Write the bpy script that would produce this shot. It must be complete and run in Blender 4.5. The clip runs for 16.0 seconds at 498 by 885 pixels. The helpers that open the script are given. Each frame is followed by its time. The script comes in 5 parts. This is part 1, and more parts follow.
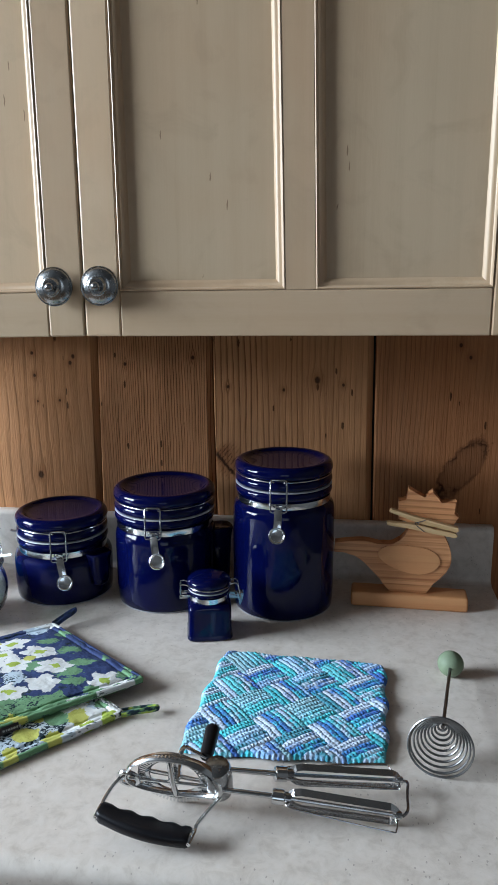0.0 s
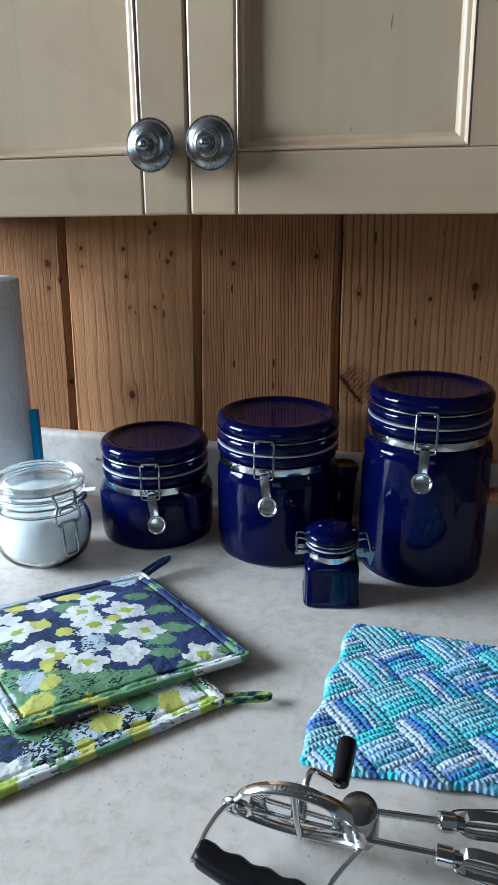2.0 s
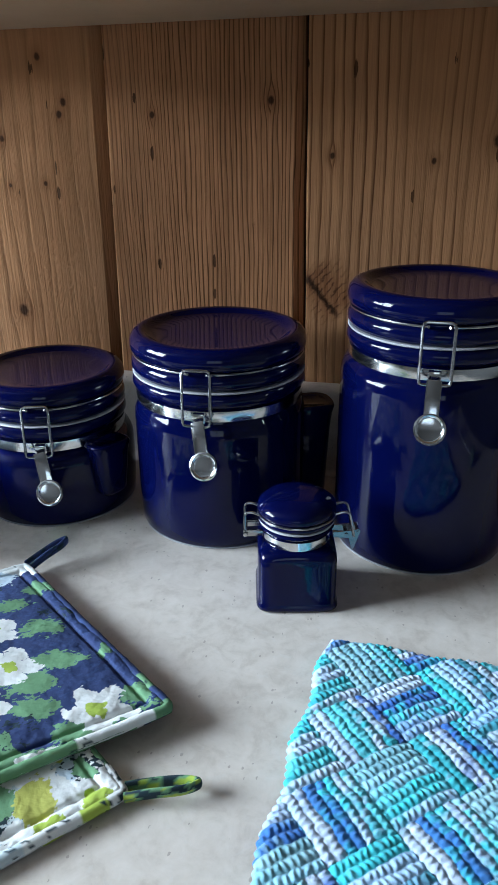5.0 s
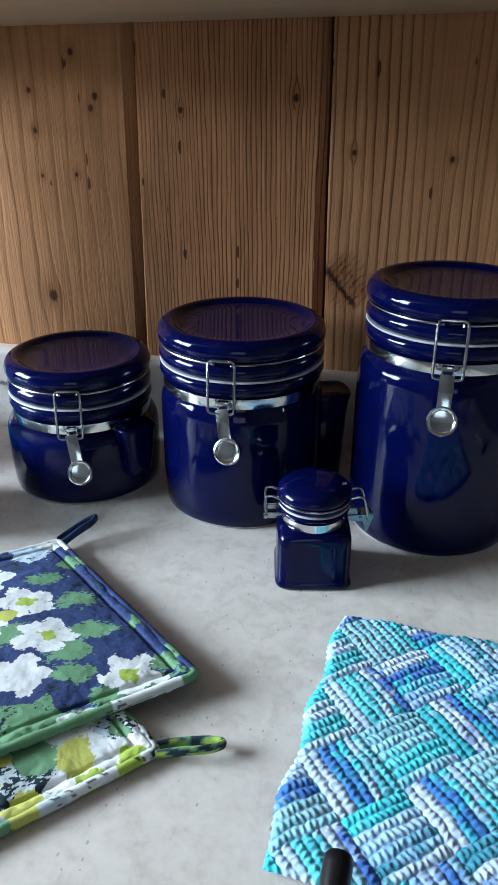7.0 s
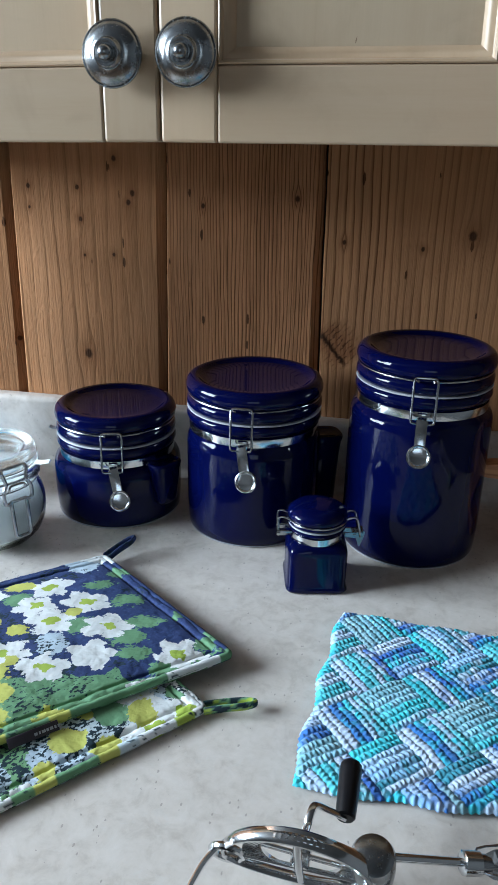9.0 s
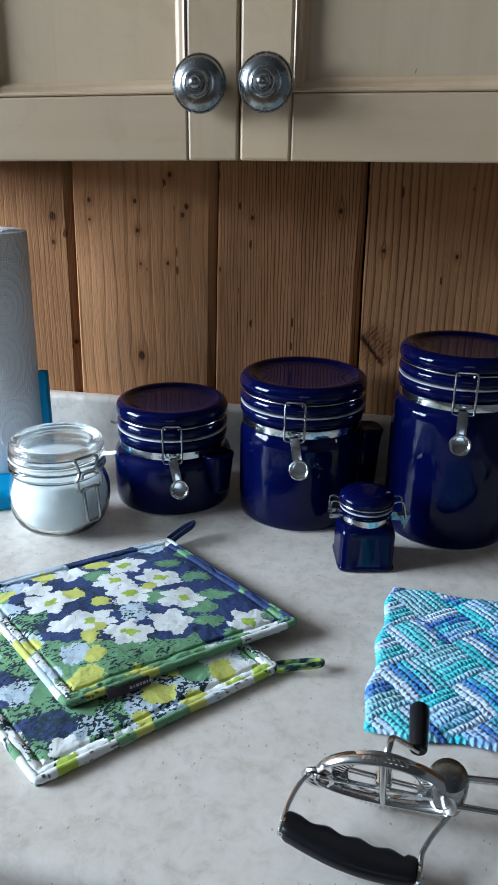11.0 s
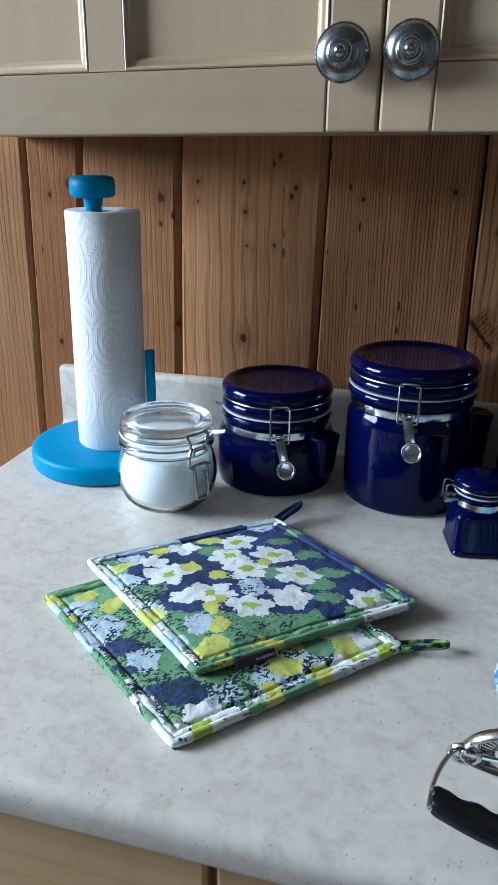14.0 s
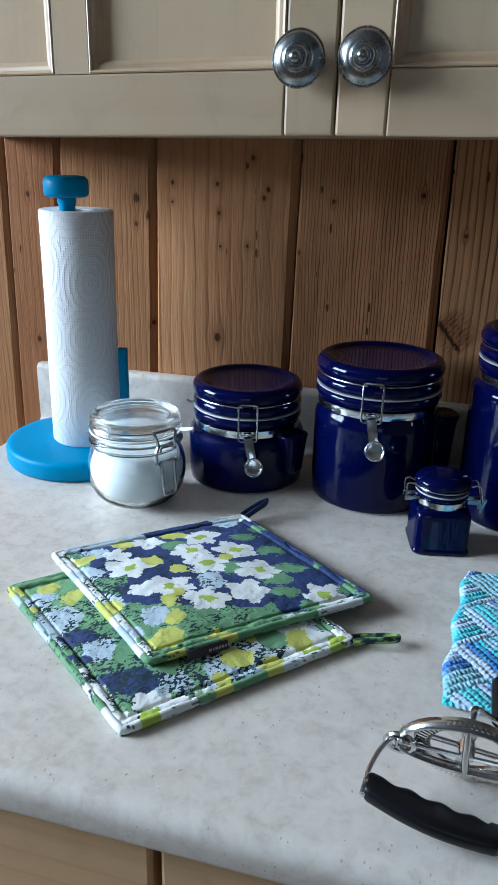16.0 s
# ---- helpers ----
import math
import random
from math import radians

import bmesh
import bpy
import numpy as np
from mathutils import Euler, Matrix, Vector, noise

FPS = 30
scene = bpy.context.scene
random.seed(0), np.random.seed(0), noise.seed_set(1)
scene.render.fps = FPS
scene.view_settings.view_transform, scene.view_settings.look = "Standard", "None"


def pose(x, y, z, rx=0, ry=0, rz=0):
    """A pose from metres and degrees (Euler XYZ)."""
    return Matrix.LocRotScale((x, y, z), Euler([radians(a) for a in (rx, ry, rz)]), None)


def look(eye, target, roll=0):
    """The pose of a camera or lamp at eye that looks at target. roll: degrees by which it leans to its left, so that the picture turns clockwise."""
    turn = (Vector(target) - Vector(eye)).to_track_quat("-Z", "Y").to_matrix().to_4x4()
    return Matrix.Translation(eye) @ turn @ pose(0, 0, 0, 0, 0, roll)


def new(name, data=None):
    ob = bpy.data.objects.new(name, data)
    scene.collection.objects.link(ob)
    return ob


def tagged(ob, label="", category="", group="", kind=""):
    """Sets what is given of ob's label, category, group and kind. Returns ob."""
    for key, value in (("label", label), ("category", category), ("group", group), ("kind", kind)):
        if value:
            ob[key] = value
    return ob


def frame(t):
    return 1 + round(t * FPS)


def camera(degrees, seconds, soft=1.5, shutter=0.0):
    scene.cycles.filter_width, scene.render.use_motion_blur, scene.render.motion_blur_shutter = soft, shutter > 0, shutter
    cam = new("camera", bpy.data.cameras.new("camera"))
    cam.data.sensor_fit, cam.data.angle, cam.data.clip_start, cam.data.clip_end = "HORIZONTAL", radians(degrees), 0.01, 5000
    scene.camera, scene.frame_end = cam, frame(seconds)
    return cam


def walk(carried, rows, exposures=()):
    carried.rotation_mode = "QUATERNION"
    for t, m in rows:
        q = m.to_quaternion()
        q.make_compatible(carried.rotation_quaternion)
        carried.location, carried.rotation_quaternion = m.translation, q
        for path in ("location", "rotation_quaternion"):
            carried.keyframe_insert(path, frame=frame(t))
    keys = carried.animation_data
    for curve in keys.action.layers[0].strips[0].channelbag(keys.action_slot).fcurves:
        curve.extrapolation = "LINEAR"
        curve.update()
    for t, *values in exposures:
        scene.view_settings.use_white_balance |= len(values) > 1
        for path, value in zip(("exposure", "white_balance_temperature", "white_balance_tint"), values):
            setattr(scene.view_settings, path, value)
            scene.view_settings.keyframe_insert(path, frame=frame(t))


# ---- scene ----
cam = camera(37.0, 16.0, soft=0.9)
PATH = [
    (0, (0.052, -1.119, 1.384), (-0.191, 0.813, 0.924), -0.3),
    (0.5, (0.043, -1.103, 1.375), (-0.334, 0.803, 0.898), -0.6),
    (1, (0.036, -1.063, 1.36), (-0.454, 0.81, 0.855), -0.7),
    (1.5, (0.015, -1.002, 1.348), (-0.492, 0.857, 0.815), -0.4),
    (2, (-0.023, -0.935, 1.33), (-0.492, 0.898, 0.681), -0.2),
    (2.5, (-0.055, -0.895, 1.322), (-0.453, 0.929, 0.604), -0.2),
    (3, (-0.06, -0.844, 1.303), (-0.434, 0.984, 0.585), -0.8),
    (3.5, (-0.058, -0.775, 1.283), (-0.423, 1.043, 0.532), -0.9),
    (4, (-0.053, -0.719, 1.264), (-0.429, 1.076, 0.466), -0.9),
    (4.2, (-0.05, -0.703, 1.255), (-0.425, 1.088, 0.446), -0.7),
    (6.3, (-0.055, -0.683, 1.242), (-0.439, 1.071, 0.361), -0.3),
    (6.5, (-0.052, -0.683, 1.253), (-0.45, 1.059, 0.356), -0.3),
    (7, (-0.055, -0.715, 1.268), (-0.451, 1.033, 0.38), 0.1),
    (7.5, (-0.057, -0.758, 1.284), (-0.454, 1.01, 0.438), 0.3),
    (8, (-0.055, -0.798, 1.297), (-0.442, 0.997, 0.503), 0.5),
    (8.2, (-0.058, -0.811, 1.305), (-0.436, 0.991, 0.522), 0.7),
    (10.3, (-0.076, -0.913, 1.318), (-0.376, 0.918, 0.572), 1.1),
    (10.5, (-0.082, -0.923, 1.316), (-0.389, 0.912, 0.583), 1.0),
    (11, (-0.107, -0.93, 1.317), (-0.451, 0.898, 0.582), 0.9),
    (11.5, (-0.13, -0.937, 1.309), (-0.559, 0.872, 0.574), 0.3),
    (12, (-0.152, -0.943, 1.3), (-0.599, 0.863, 0.566), 0.4),
    (12.5, (-0.164, -0.948, 1.297), (-0.638, 0.85, 0.561), 0.5),
    (13, (-0.164, -0.949, 1.295), (-0.636, 0.85, 0.561), 0.8),
    (13.5, (-0.166, -0.951, 1.295), (-0.647, 0.847, 0.563), 0.8),
    (14, (-0.167, -0.948, 1.294), (-0.648, 0.849, 0.558), 0.8),
    (14.5, (-0.17, -0.945, 1.296), (-0.652, 0.849, 0.556), 1.0),
    (15, (-0.17, -0.944, 1.296), (-0.655, 0.85, 0.559), 1.1),
    (15.5, (-0.162, -0.943, 1.296), (-0.649, 0.852, 0.56), 1.2),
    (16, (-0.13, -0.952, 1.296), (-0.607, 0.847, 0.562), 1.4),
]
walk(cam, [(t, look(eye, target, roll)) for t, eye, target, roll in PATH], exposures=[(0, -0.18, 6450, 13), (1.5, -0.28, 6100, 10), (2, -0.24, 6050, 10), (2.5, -0.20, 6200, 10), (3.5, -0.18, 6100, 10), (4.2, -0.03, 6150, 10), (6.5, 0.06, 6150, 10), (8.2, -0.11, 6100, 10), (10.5, -0.28, 6100, 10), (12.5, -0.46, 5900, 9), (16, -0.46, 5900, 9)])

# ---- light ----
world = bpy.data.worlds.new("sky")
scene.world = world
world.use_nodes = True
_n = world.node_tree.nodes
_sky = _n.new("ShaderNodeTexSky")
_sky.sky_type, _sky.sun_disc = "NISHITA", False
_sky.sun_elevation, _sky.sun_rotation = radians(38), radians(-70)
world.node_tree.links.new(_sky.outputs[0], _n["Background"].inputs[0])
_n["Background"].inputs[1].default_value = 0.12

# daylight through the window in the left wall
WIN_X, WIN_Y, WIN_Z, WIN_W, WIN_H = -3.0, -1.02, 2.05, 1.6, 1.2
lamp = bpy.data.lights.new("window_daylight", "AREA")
lamp.shape, lamp.size, lamp.size_y = "RECTANGLE", WIN_W - 0.1, WIN_H - 0.1
lamp.energy, lamp.color = 290, (0.76, 0.90, 1.0)
lamp_ob = new("window_daylight", lamp)
lamp_ob.matrix_basis = look((WIN_X - 0.05, WIN_Y, WIN_Z), (WIN_X + 1, WIN_Y + 0.2, WIN_Z - 0.1))
# weaker fill light from behind the camera, at a window added in the far wall
FAR_X, FAR_Y, FAR_Z, FAR_W, FAR_H = 0.35, -3.6, 1.5, 1.2, 1.1
lamp = bpy.data.lights.new("far_window_daylight", "AREA")
lamp.shape, lamp.size, lamp.size_y = "RECTANGLE", FAR_W - 0.1, FAR_H - 0.1
lamp.energy, lamp.color = 4, (0.76, 0.90, 1.0)
lamp_ob = new("far_window_daylight", lamp)
lamp_ob.matrix_basis = look((FAR_X, FAR_Y - 0.03, FAR_Z), (FAR_X, FAR_Y + 1, FAR_Z - 0.05))


# ---- materials ----
class Nodes:
    """A small wrapper to write node trees as expressions."""

    def __init__(self, name):
        self.mat = bpy.data.materials.new(name)
        self.mat.use_nodes = True
        self.tree = self.mat.node_tree
        self.bsdf = self.tree.nodes["Principled BSDF"]

    def node(self, kind, ins=None, **props):
        n = self.tree.nodes.new(kind)
        for k, v in props.items():
            setattr(n, k, v)
        for k, v in (ins or {}).items():
            self.put(n.inputs[k], v)
        return n

    def put(self, sock, v):
        if isinstance(v, bpy.types.NodeSocket):
            self.tree.links.new(v, sock)
        else:
            sock.default_value = v

    def math(self, op, a, b=0.0, clamp=False):
        return self.node("ShaderNodeMath", {0: a, 1: b}, operation=op, use_clamp=clamp).outputs[0]

    def coords(self, scale=(1, 1, 1), offset=(0, 0, 0)):
        c = self.node("ShaderNodeTexCoord").outputs["Object"]
        return self.node("ShaderNodeMapping", {"Vector": c, "Scale": scale, "Location": offset}).outputs[0]

    def noise(self, vec, scale, detail=4.0, rough=0.55, dist=0.0):
        return self.node("ShaderNodeTexNoise", {"Vector": vec, "Scale": scale, "Detail": detail, "Roughness": rough, "Distortion": dist}).outputs["Fac"]

    def ramp(self, fac, stops):
        r = self.node("ShaderNodeValToRGB", {"Fac": fac})
        e = r.color_ramp.elements
        while len(e) < len(stops):
            e.new(0.5)
        for el, (p, c) in zip(e, stops):
            el.position = p
            el.color = (*c, 1) if len(c) == 3 else c
        return r.outputs["Color"]

    def mix(self, fac, a, b, blend="MIX"):
        m = self.node("ShaderNodeMix", data_type="RGBA", blend_type=blend)
        self.put(m.inputs[0], fac)
        for i, v in ((6, a), (7, b)):
            self.put(m.inputs[i], (*v, 1) if isinstance(v, tuple) and len(v) == 3 else v)
        return m.outputs[2]

    def bump(self, height, strength=0.3, dist=0.001):
        b = self.node("ShaderNodeBump", {"Height": height, "Strength": strength, "Distance": dist})
        self.put(self.bsdf.inputs["Normal"], b.outputs[0])

    def set(self, **kw):
        for k, v in kw.items():
            s = self.bsdf.inputs[k.replace("_", " ")]
            self.put(s, (*v, 1) if isinstance(v, tuple) and len(v) == 3 else v)
        return self


def plain(name, colour, rough=0.5, metal=0.0, var=0.15, scale=40.0, bump=0.0, **kw):
    m = Nodes(name)
    v = m.coords()
    f = m.noise(v, scale)
    lo = tuple(c * (1 - var) for c in colour)
    hi = tuple(min(1, c * (1 + var)) for c in colour)
    m.set(Base_Color=m.ramp(f, [(0.3, lo), (0.7, hi)]), Metallic=metal)
    r = m.noise(v, scale * 2.3)
    m.set(Roughness=m.math("ADD", rough - 0.06, m.math("MULTIPLY", r, 0.12)))
    for k, val in kw.items():
        m.bsdf.inputs[k.replace("_", " ")].default_value = val
    if bump:
        m.bump(m.noise(v, scale * 4), bump)
    return m.mat


def pine_material(name, dark, mid, light, grain=55.0, axis="z", rough=0.62, bump=0.35, contrast=1.0, gloss=0.5, streak=0.34, flecks=False):
    """Sawn softwood with rings that run along an axis."""
    m = Nodes(name)
    tex = m.node("ShaderNodeTexCoord").outputs["Object"]
    rnd = m.node("ShaderNodeObjectInfo").outputs["Random"]
    shift = m.node("ShaderNodeCombineXYZ", {0: m.math("MULTIPLY", rnd, 7.0), 1: m.math("MULTIPLY", rnd, 3.0), 2: m.math("MULTIPLY", rnd, 11.0)}).outputs[0]
    v = m.node("ShaderNodeVectorMath", {0: tex, 1: shift}, operation="ADD").outputs[0]
    st = {"z": (1, 1, 0.06), "x": (0.06, 1, 1), "y": (1, 0.06, 1)}[axis]
    sv = m.node("ShaderNodeVectorMath", {0: v, 1: st}, operation="MULTIPLY").outputs[0]
    bend = m.noise(sv, 9.0, 3.0)
    sep = m.node("ShaderNodeSeparateXYZ", {0: tex})
    across = {"z": sep.outputs[0], "x": sep.outputs[2], "y": sep.outputs[0]}[axis]
    phase = m.math("ADD", m.math("MULTIPLY", across, grain), m.math("MULTIPLY", bend, 0.055 * grain))
    ring = m.math("FRACT", phase)
    saw = m.math("POWER", ring, 1.8)
    saw = m.math("MULTIPLY", saw, m.math("SUBTRACT", 1.0, m.node("ShaderNodeMapRange", {0: ring, 1: 0.88, 2: 1.0}).outputs[0]))
    thin = m.node("ShaderNodeVectorMath", {0: sv, 1: {"z": (1, 1, 0.3), "x": (0.3, 1, 1), "y": (1, 0.3, 1)}[axis]}, operation="MULTIPLY").outputs[0]
    lines = m.noise(thin, 2.1 * grain, 3.0, 0.75)
    lines = m.node("ShaderNodeMapRange", {0: lines, 1: 0.40, 2: 0.60}).outputs[0]
    fine = m.noise(sv, 620.0, 4.0, 0.7)
    broad = m.noise(sv, 6.0, 3.0)
    f = m.math("ADD", m.math("ADD", m.math("MULTIPLY", saw, 0.4 * contrast), m.math("MULTIPLY", lines, streak)), m.math("ADD", m.math("MULTIPLY", fine, 0.15 + 0.45 * streak), m.math("MULTIPLY", broad, 0.55)))
    col = m.ramp(f, [(0.22 + 0.6 * streak, light), (0.40 + 0.78 * streak, mid), (0.62 + 1.1 * streak, dark)])
    blot = m.noise(v, 6.0, 4.0)
    hue = m.node("ShaderNodeMapRange", {0: m.noise(v, 3.2, 3.0, 0.6), 1: 0.35, 2: 0.65}).outputs[0]
    col = m.mix(m.math("MULTIPLY", hue, 0.42), col, m.mix(1.0, col, (1.0, 0.82, 0.70), "MULTIPLY"))
    cloud = m.node("ShaderNodeMapRange", {0: m.noise(v, 17.0, 4.0, 0.6, 0.8), 1: 0.52, 2: 0.72}).outputs[0]
    col = m.mix(m.math("MULTIPLY", cloud, 0.24), col, tuple(c * 0.7 for c in dark))
    col = m.mix(m.node("ShaderNodeMapRange", {0: blot, 1: 0.45, 2: 0.7}).outputs[0], col, m.mix(0.82, dark, col), "MIX")
    tint = m.math("ADD", 0.84, m.math("MULTIPLY", rnd, 0.26))
    col = m.mix(1.0, col, m.node("ShaderNodeCombineColor", {0: tint, 1: tint, 2: m.math("MULTIPLY", tint, 0.97)}).outputs[0], "MULTIPLY")
    if flecks:
        sx = m.node("ShaderNodeSeparateXYZ", {0: v})
        flat = m.node("ShaderNodeCombineXYZ", {0: m.math("ADD", sx.outputs[0], m.math("MULTIPLY", m.noise(v, 60.0), 0.006)), 1: m.math("MULTIPLY", sx.outputs[2], 0.13), 2: 0.0}).outputs[0]
        vor = m.node("ShaderNodeTexVoronoi", {"Vector": flat, "Scale": 95.0}, voronoi_dimensions="2D")
        rare = m.math("GREATER_THAN", m.node("ShaderNodeSeparateColor", {0: vor.outputs["Color"]}).outputs[0], 0.62)
        mark = m.math("MULTIPLY", m.math("MULTIPLY", m.math("LESS_THAN", m.math("ADD", vor.outputs["Distance"], m.math("MULTIPLY", fine, 0.12)), 0.125), rare), m.math("GREATER_THAN", m.noise(v, 4.0, 2.0), 0.56))
        col = m.mix(m.math("MULTIPLY", mark, 0.75), col, (0.16, 0.09, 0.045))
    m.set(Base_Color=col)
    m.set(Roughness=m.math("ADD", rough - 0.1, m.math("MULTIPLY", broad, 0.2)), Specular_IOR_Level=gloss)
    m.bump(m.math("ADD", m.math("MULTIPLY", lines, -0.6), fine), bump, 0.0006)
    return m.mat


def laminate_material():
    m = Nodes("laminate")
    v = m.coords()
    big = m.noise(v, 7.0, 5.0, 0.6)
    midn = m.noise(v, 62.0, 5.0, 0.65, 0.5)
    fine = m.noise(v, 170.0, 3.0, 0.7)
    f = m.math("ADD", m.math("MULTIPLY", big, 0.16), m.math("ADD", m.math("MULTIPLY", midn, 0.8), m.math("MULTIPLY", fine, 0.2)))
    col = m.ramp(f, [(0.36, (0.510, 0.445, 0.390)), (0.58, (0.655, 0.590, 0.530)), (0.78, (0.73, 0.665, 0.61))])
    vor = m.node("ShaderNodeTexVoronoi", {"Vector": m.node("ShaderNodeVectorMath", {0: v, 1: (1.0, 0.55, 1.0)}, operation="MULTIPLY").outputs[0], "Scale": 210.0, "Randomness": 1.0})
    spot = m.math("MULTIPLY", m.math("LESS_THAN", m.math("ADD", vor.outputs["Distance"], m.math("MULTIPLY", m.noise(v, 300.0), 0.3)), 0.3), m.math("GREATER_THAN", m.noise(v, 40.0), 0.54))
    col = m.mix(m.math("MULTIPLY", spot, 0.55), col, (0.27, 0.22, 0.19))
    pale = m.math("GREATER_THAN", m.noise(v, 120.0, 3.0, 0.5, 1.0), 0.64)
    col = m.mix(m.math("MULTIPLY", pale, 0.2), col, (0.68, 0.65, 0.62))
    m.set(Base_Color=col, Roughness=m.math("ADD", 0.34, m.math("MULTIPLY", midn, 0.16)))
    m.bump(fine, 0.06)
    return m.mat


KNOTS = [(-0.4305, 1.056, 0.0058), (-0.282, 1.238, 0.0026), (-0.175, 1.249, 0.0032), (-0.121, 1.205, 0.0026), (-0.035, 1.201, 0.0024), (0.016, 1.217, 0.0050),
         (-0.386, 1.286, 0.0030), (-0.432, 1.254, 0.0030), (-0.3655, 1.249, 0.0032), (-0.3705, 1.239, 0.0030), (-0.4925, 1.2535, 0.0028), (-0.4932, 1.230, 0.0018), (-0.430, 1.2187, 0.0026), (-0.4275, 1.177, 0.0018), (-0.391, 1.179, 0.0022),
         (-0.5435, 1.2325, 0.0055), (-0.545, 1.200, 0.0030), (-0.525, 1.068, 0.0030),
         (0.224, 1.271, 0.0030), (0.239, 1.253, 0.0028), (0.055, 1.21, 0.0026), (-0.704, 1.232, 0.0035), (-0.674, 1.247, 0.0060), (-0.7035, 1.0305, 0.0040)]


def board_material(name, rings, late, sway, light, dark, knots=(), fibre=0.22, seed=0.0, pits=0.0, burl=None, burst=None):
    """One weathered pine board: rings to the metre, dark late-wood lines that sway and bend round the knots, fibres, pits and patina."""
    m = Nodes(name)
    tex = m.node("ShaderNodeTexCoord").outputs["Object"]
    v = m.node("ShaderNodeVectorMath", {0: tex, 1: (seed, seed * 0.7, seed * 1.3)}, operation="ADD").outputs[0]

    def along(a, b):
        return m.node("ShaderNodeVectorMath", {0: v, 1: (a, a, b)}, operation="MULTIPLY").outputs[0]
    across = m.node("ShaderNodeSeparateXYZ", {0: tex}).outputs[0]
    shift = m.math("ADD", m.math("MULTIPLY", m.noise(along(5.0, 1.6), 1.0, 2.0), sway), m.math("MULTIPLY", m.noise(along(40.0, 5.0), 1.0, 3.0), 0.010))
    core, halo = 0.0, 0.0
    for kx, kz, kr in knots:
        d = m.node("ShaderNodeVectorMath", {0: m.node("ShaderNodeVectorMath", {0: tex, 1: (kx, 0, kz)}, operation="SUBTRACT").outputs[0], 1: (1.0 / kr, 0, 0.78 / kr)}, operation="MULTIPLY").outputs[0]
        r = m.node("ShaderNodeVectorMath", {0: d}, operation="LENGTH").outputs["Value"]
        g = m.math("POWER", 2.718, m.math("MULTIPLY", m.math("MULTIPLY", r, r), -0.16))
        side = m.math("SIGN", m.math("SUBTRACT", across, kx))
        shift = m.math("ADD", shift, m.math("MULTIPLY", m.math("MULTIPLY", g, side), -kr * 1.1))
        n2 = m.math("ADD", r, m.math("MULTIPLY", m.noise(v, 230.0, 2.0), 0.55))
        core = m.math("MAXIMUM", core, m.math("SUBTRACT", 1.0, m.node("ShaderNodeMapRange", {0: n2, 1: 0.85, 2: 1.3}).outputs[0]))
        halo = m.math("MAXIMUM", halo, g)
    ring = m.math("FRACT", m.math("MULTIPLY", m.math("ADD", across, shift), rings))
    wide = m.math("ADD", 0.34, m.math("MULTIPLY", m.noise(along(24.0, 0.7), 1.0, 2.0), 0.5))
    line = m.node("ShaderNodeMapRange", {0: ring, 1: wide, 2: 0.93}).outputs[0]
    line = m.math("MULTIPLY", m.math("POWER", line, 1.3), m.math("SUBTRACT", 1.0, m.node("ShaderNodeMapRange", {0: ring, 1: 0.93, 2: 1.0}).outputs[0]))
    strong = m.node("ShaderNodeMapRange", {0: m.noise(along(9.0, 0.8), 1.0, 2.0), 1: 0.36, 2: 0.60, 3: 0.15, 4: 1.0}).outputs[0]
    hair = m.node("ShaderNodeMapRange", {0: m.noise(along(520.0, 14.0), 1.0, 3.0, 0.7), 1: 0.36, 2: 0.66}).outputs[0]
    stripe = m.node("ShaderNodeMapRange", {0: m.noise(along(60.0, 1.5), 1.0, 3.0, 0.6), 1: 0.35, 2: 0.68}).outputs[0]
    f = m.math("ADD", m.math("MULTIPLY", m.math("MULTIPLY", line, strong), late), m.math("ADD", m.math("MULTIPLY", hair, fibre), m.math("MULTIPLY", stripe, 0.22)), clamp=True)
    col = m.mix(f, light, dark)
    patina = m.node("ShaderNodeMapRange", {0: m.noise(v, 9.0, 4.0, 0.6), 1: 0.35, 2: 0.68}).outputs[0]
    col = m.mix(m.math("MULTIPLY", patina, 0.3), col, m.mix(1.0, col, (0.66, 0.60, 0.55), "MULTIPLY"))
    grey = m.node("ShaderNodeMapRange", {0: m.noise(along(14.0, 4.0), 1.0, 4.0, 0.6), 1: 0.5, 2: 0.75}).outputs[0]
    col = m.mix(m.math("MULTIPLY", grey, 0.22), col, (0.32, 0.19, 0.11))
    if pits:
        vor = m.node("ShaderNodeTexVoronoi", {"Vector": along(1.0, 0.33), "Scale": 75.0}, voronoi_dimensions="3D")
        rare = m.math("GREATER_THAN", m.node("ShaderNodeSeparateColor", {0: vor.outputs["Color"]}).outputs[0], 1.0 - pits)
        pit = m.math("MULTIPLY", m.math("LESS_THAN", m.math("ADD", vor.outputs["Distance"], m.math("MULTIPLY", hair, 0.12)), 0.19), rare)
        col = m.mix(m.math("MULTIPLY", pit, 0.85), col, tuple(c * 0.3 for c in dark))
    if knots:
        col = m.mix(m.math("MULTIPLY", halo, 0.5), col, (0.17, 0.062, 0.024))
        col = m.mix(m.math("MULTIPLY", core, 0.88), col, (0.035, 0.015, 0.008))
    if burl:
        # a slanting oval branch scar with a dark rim
        bx, bz, long_r, short_r, slant = burl
        c, n = math.cos(slant), math.sin(slant)
        sep = m.node("ShaderNodeSeparateXYZ", {0: tex})
        dx, dz = m.math("SUBTRACT", sep.outputs[0], bx), m.math("SUBTRACT", sep.outputs[2], bz)
        p = m.math("DIVIDE", m.math("ADD", m.math("MULTIPLY", dx, c), m.math("MULTIPLY", dz, n)), long_r)
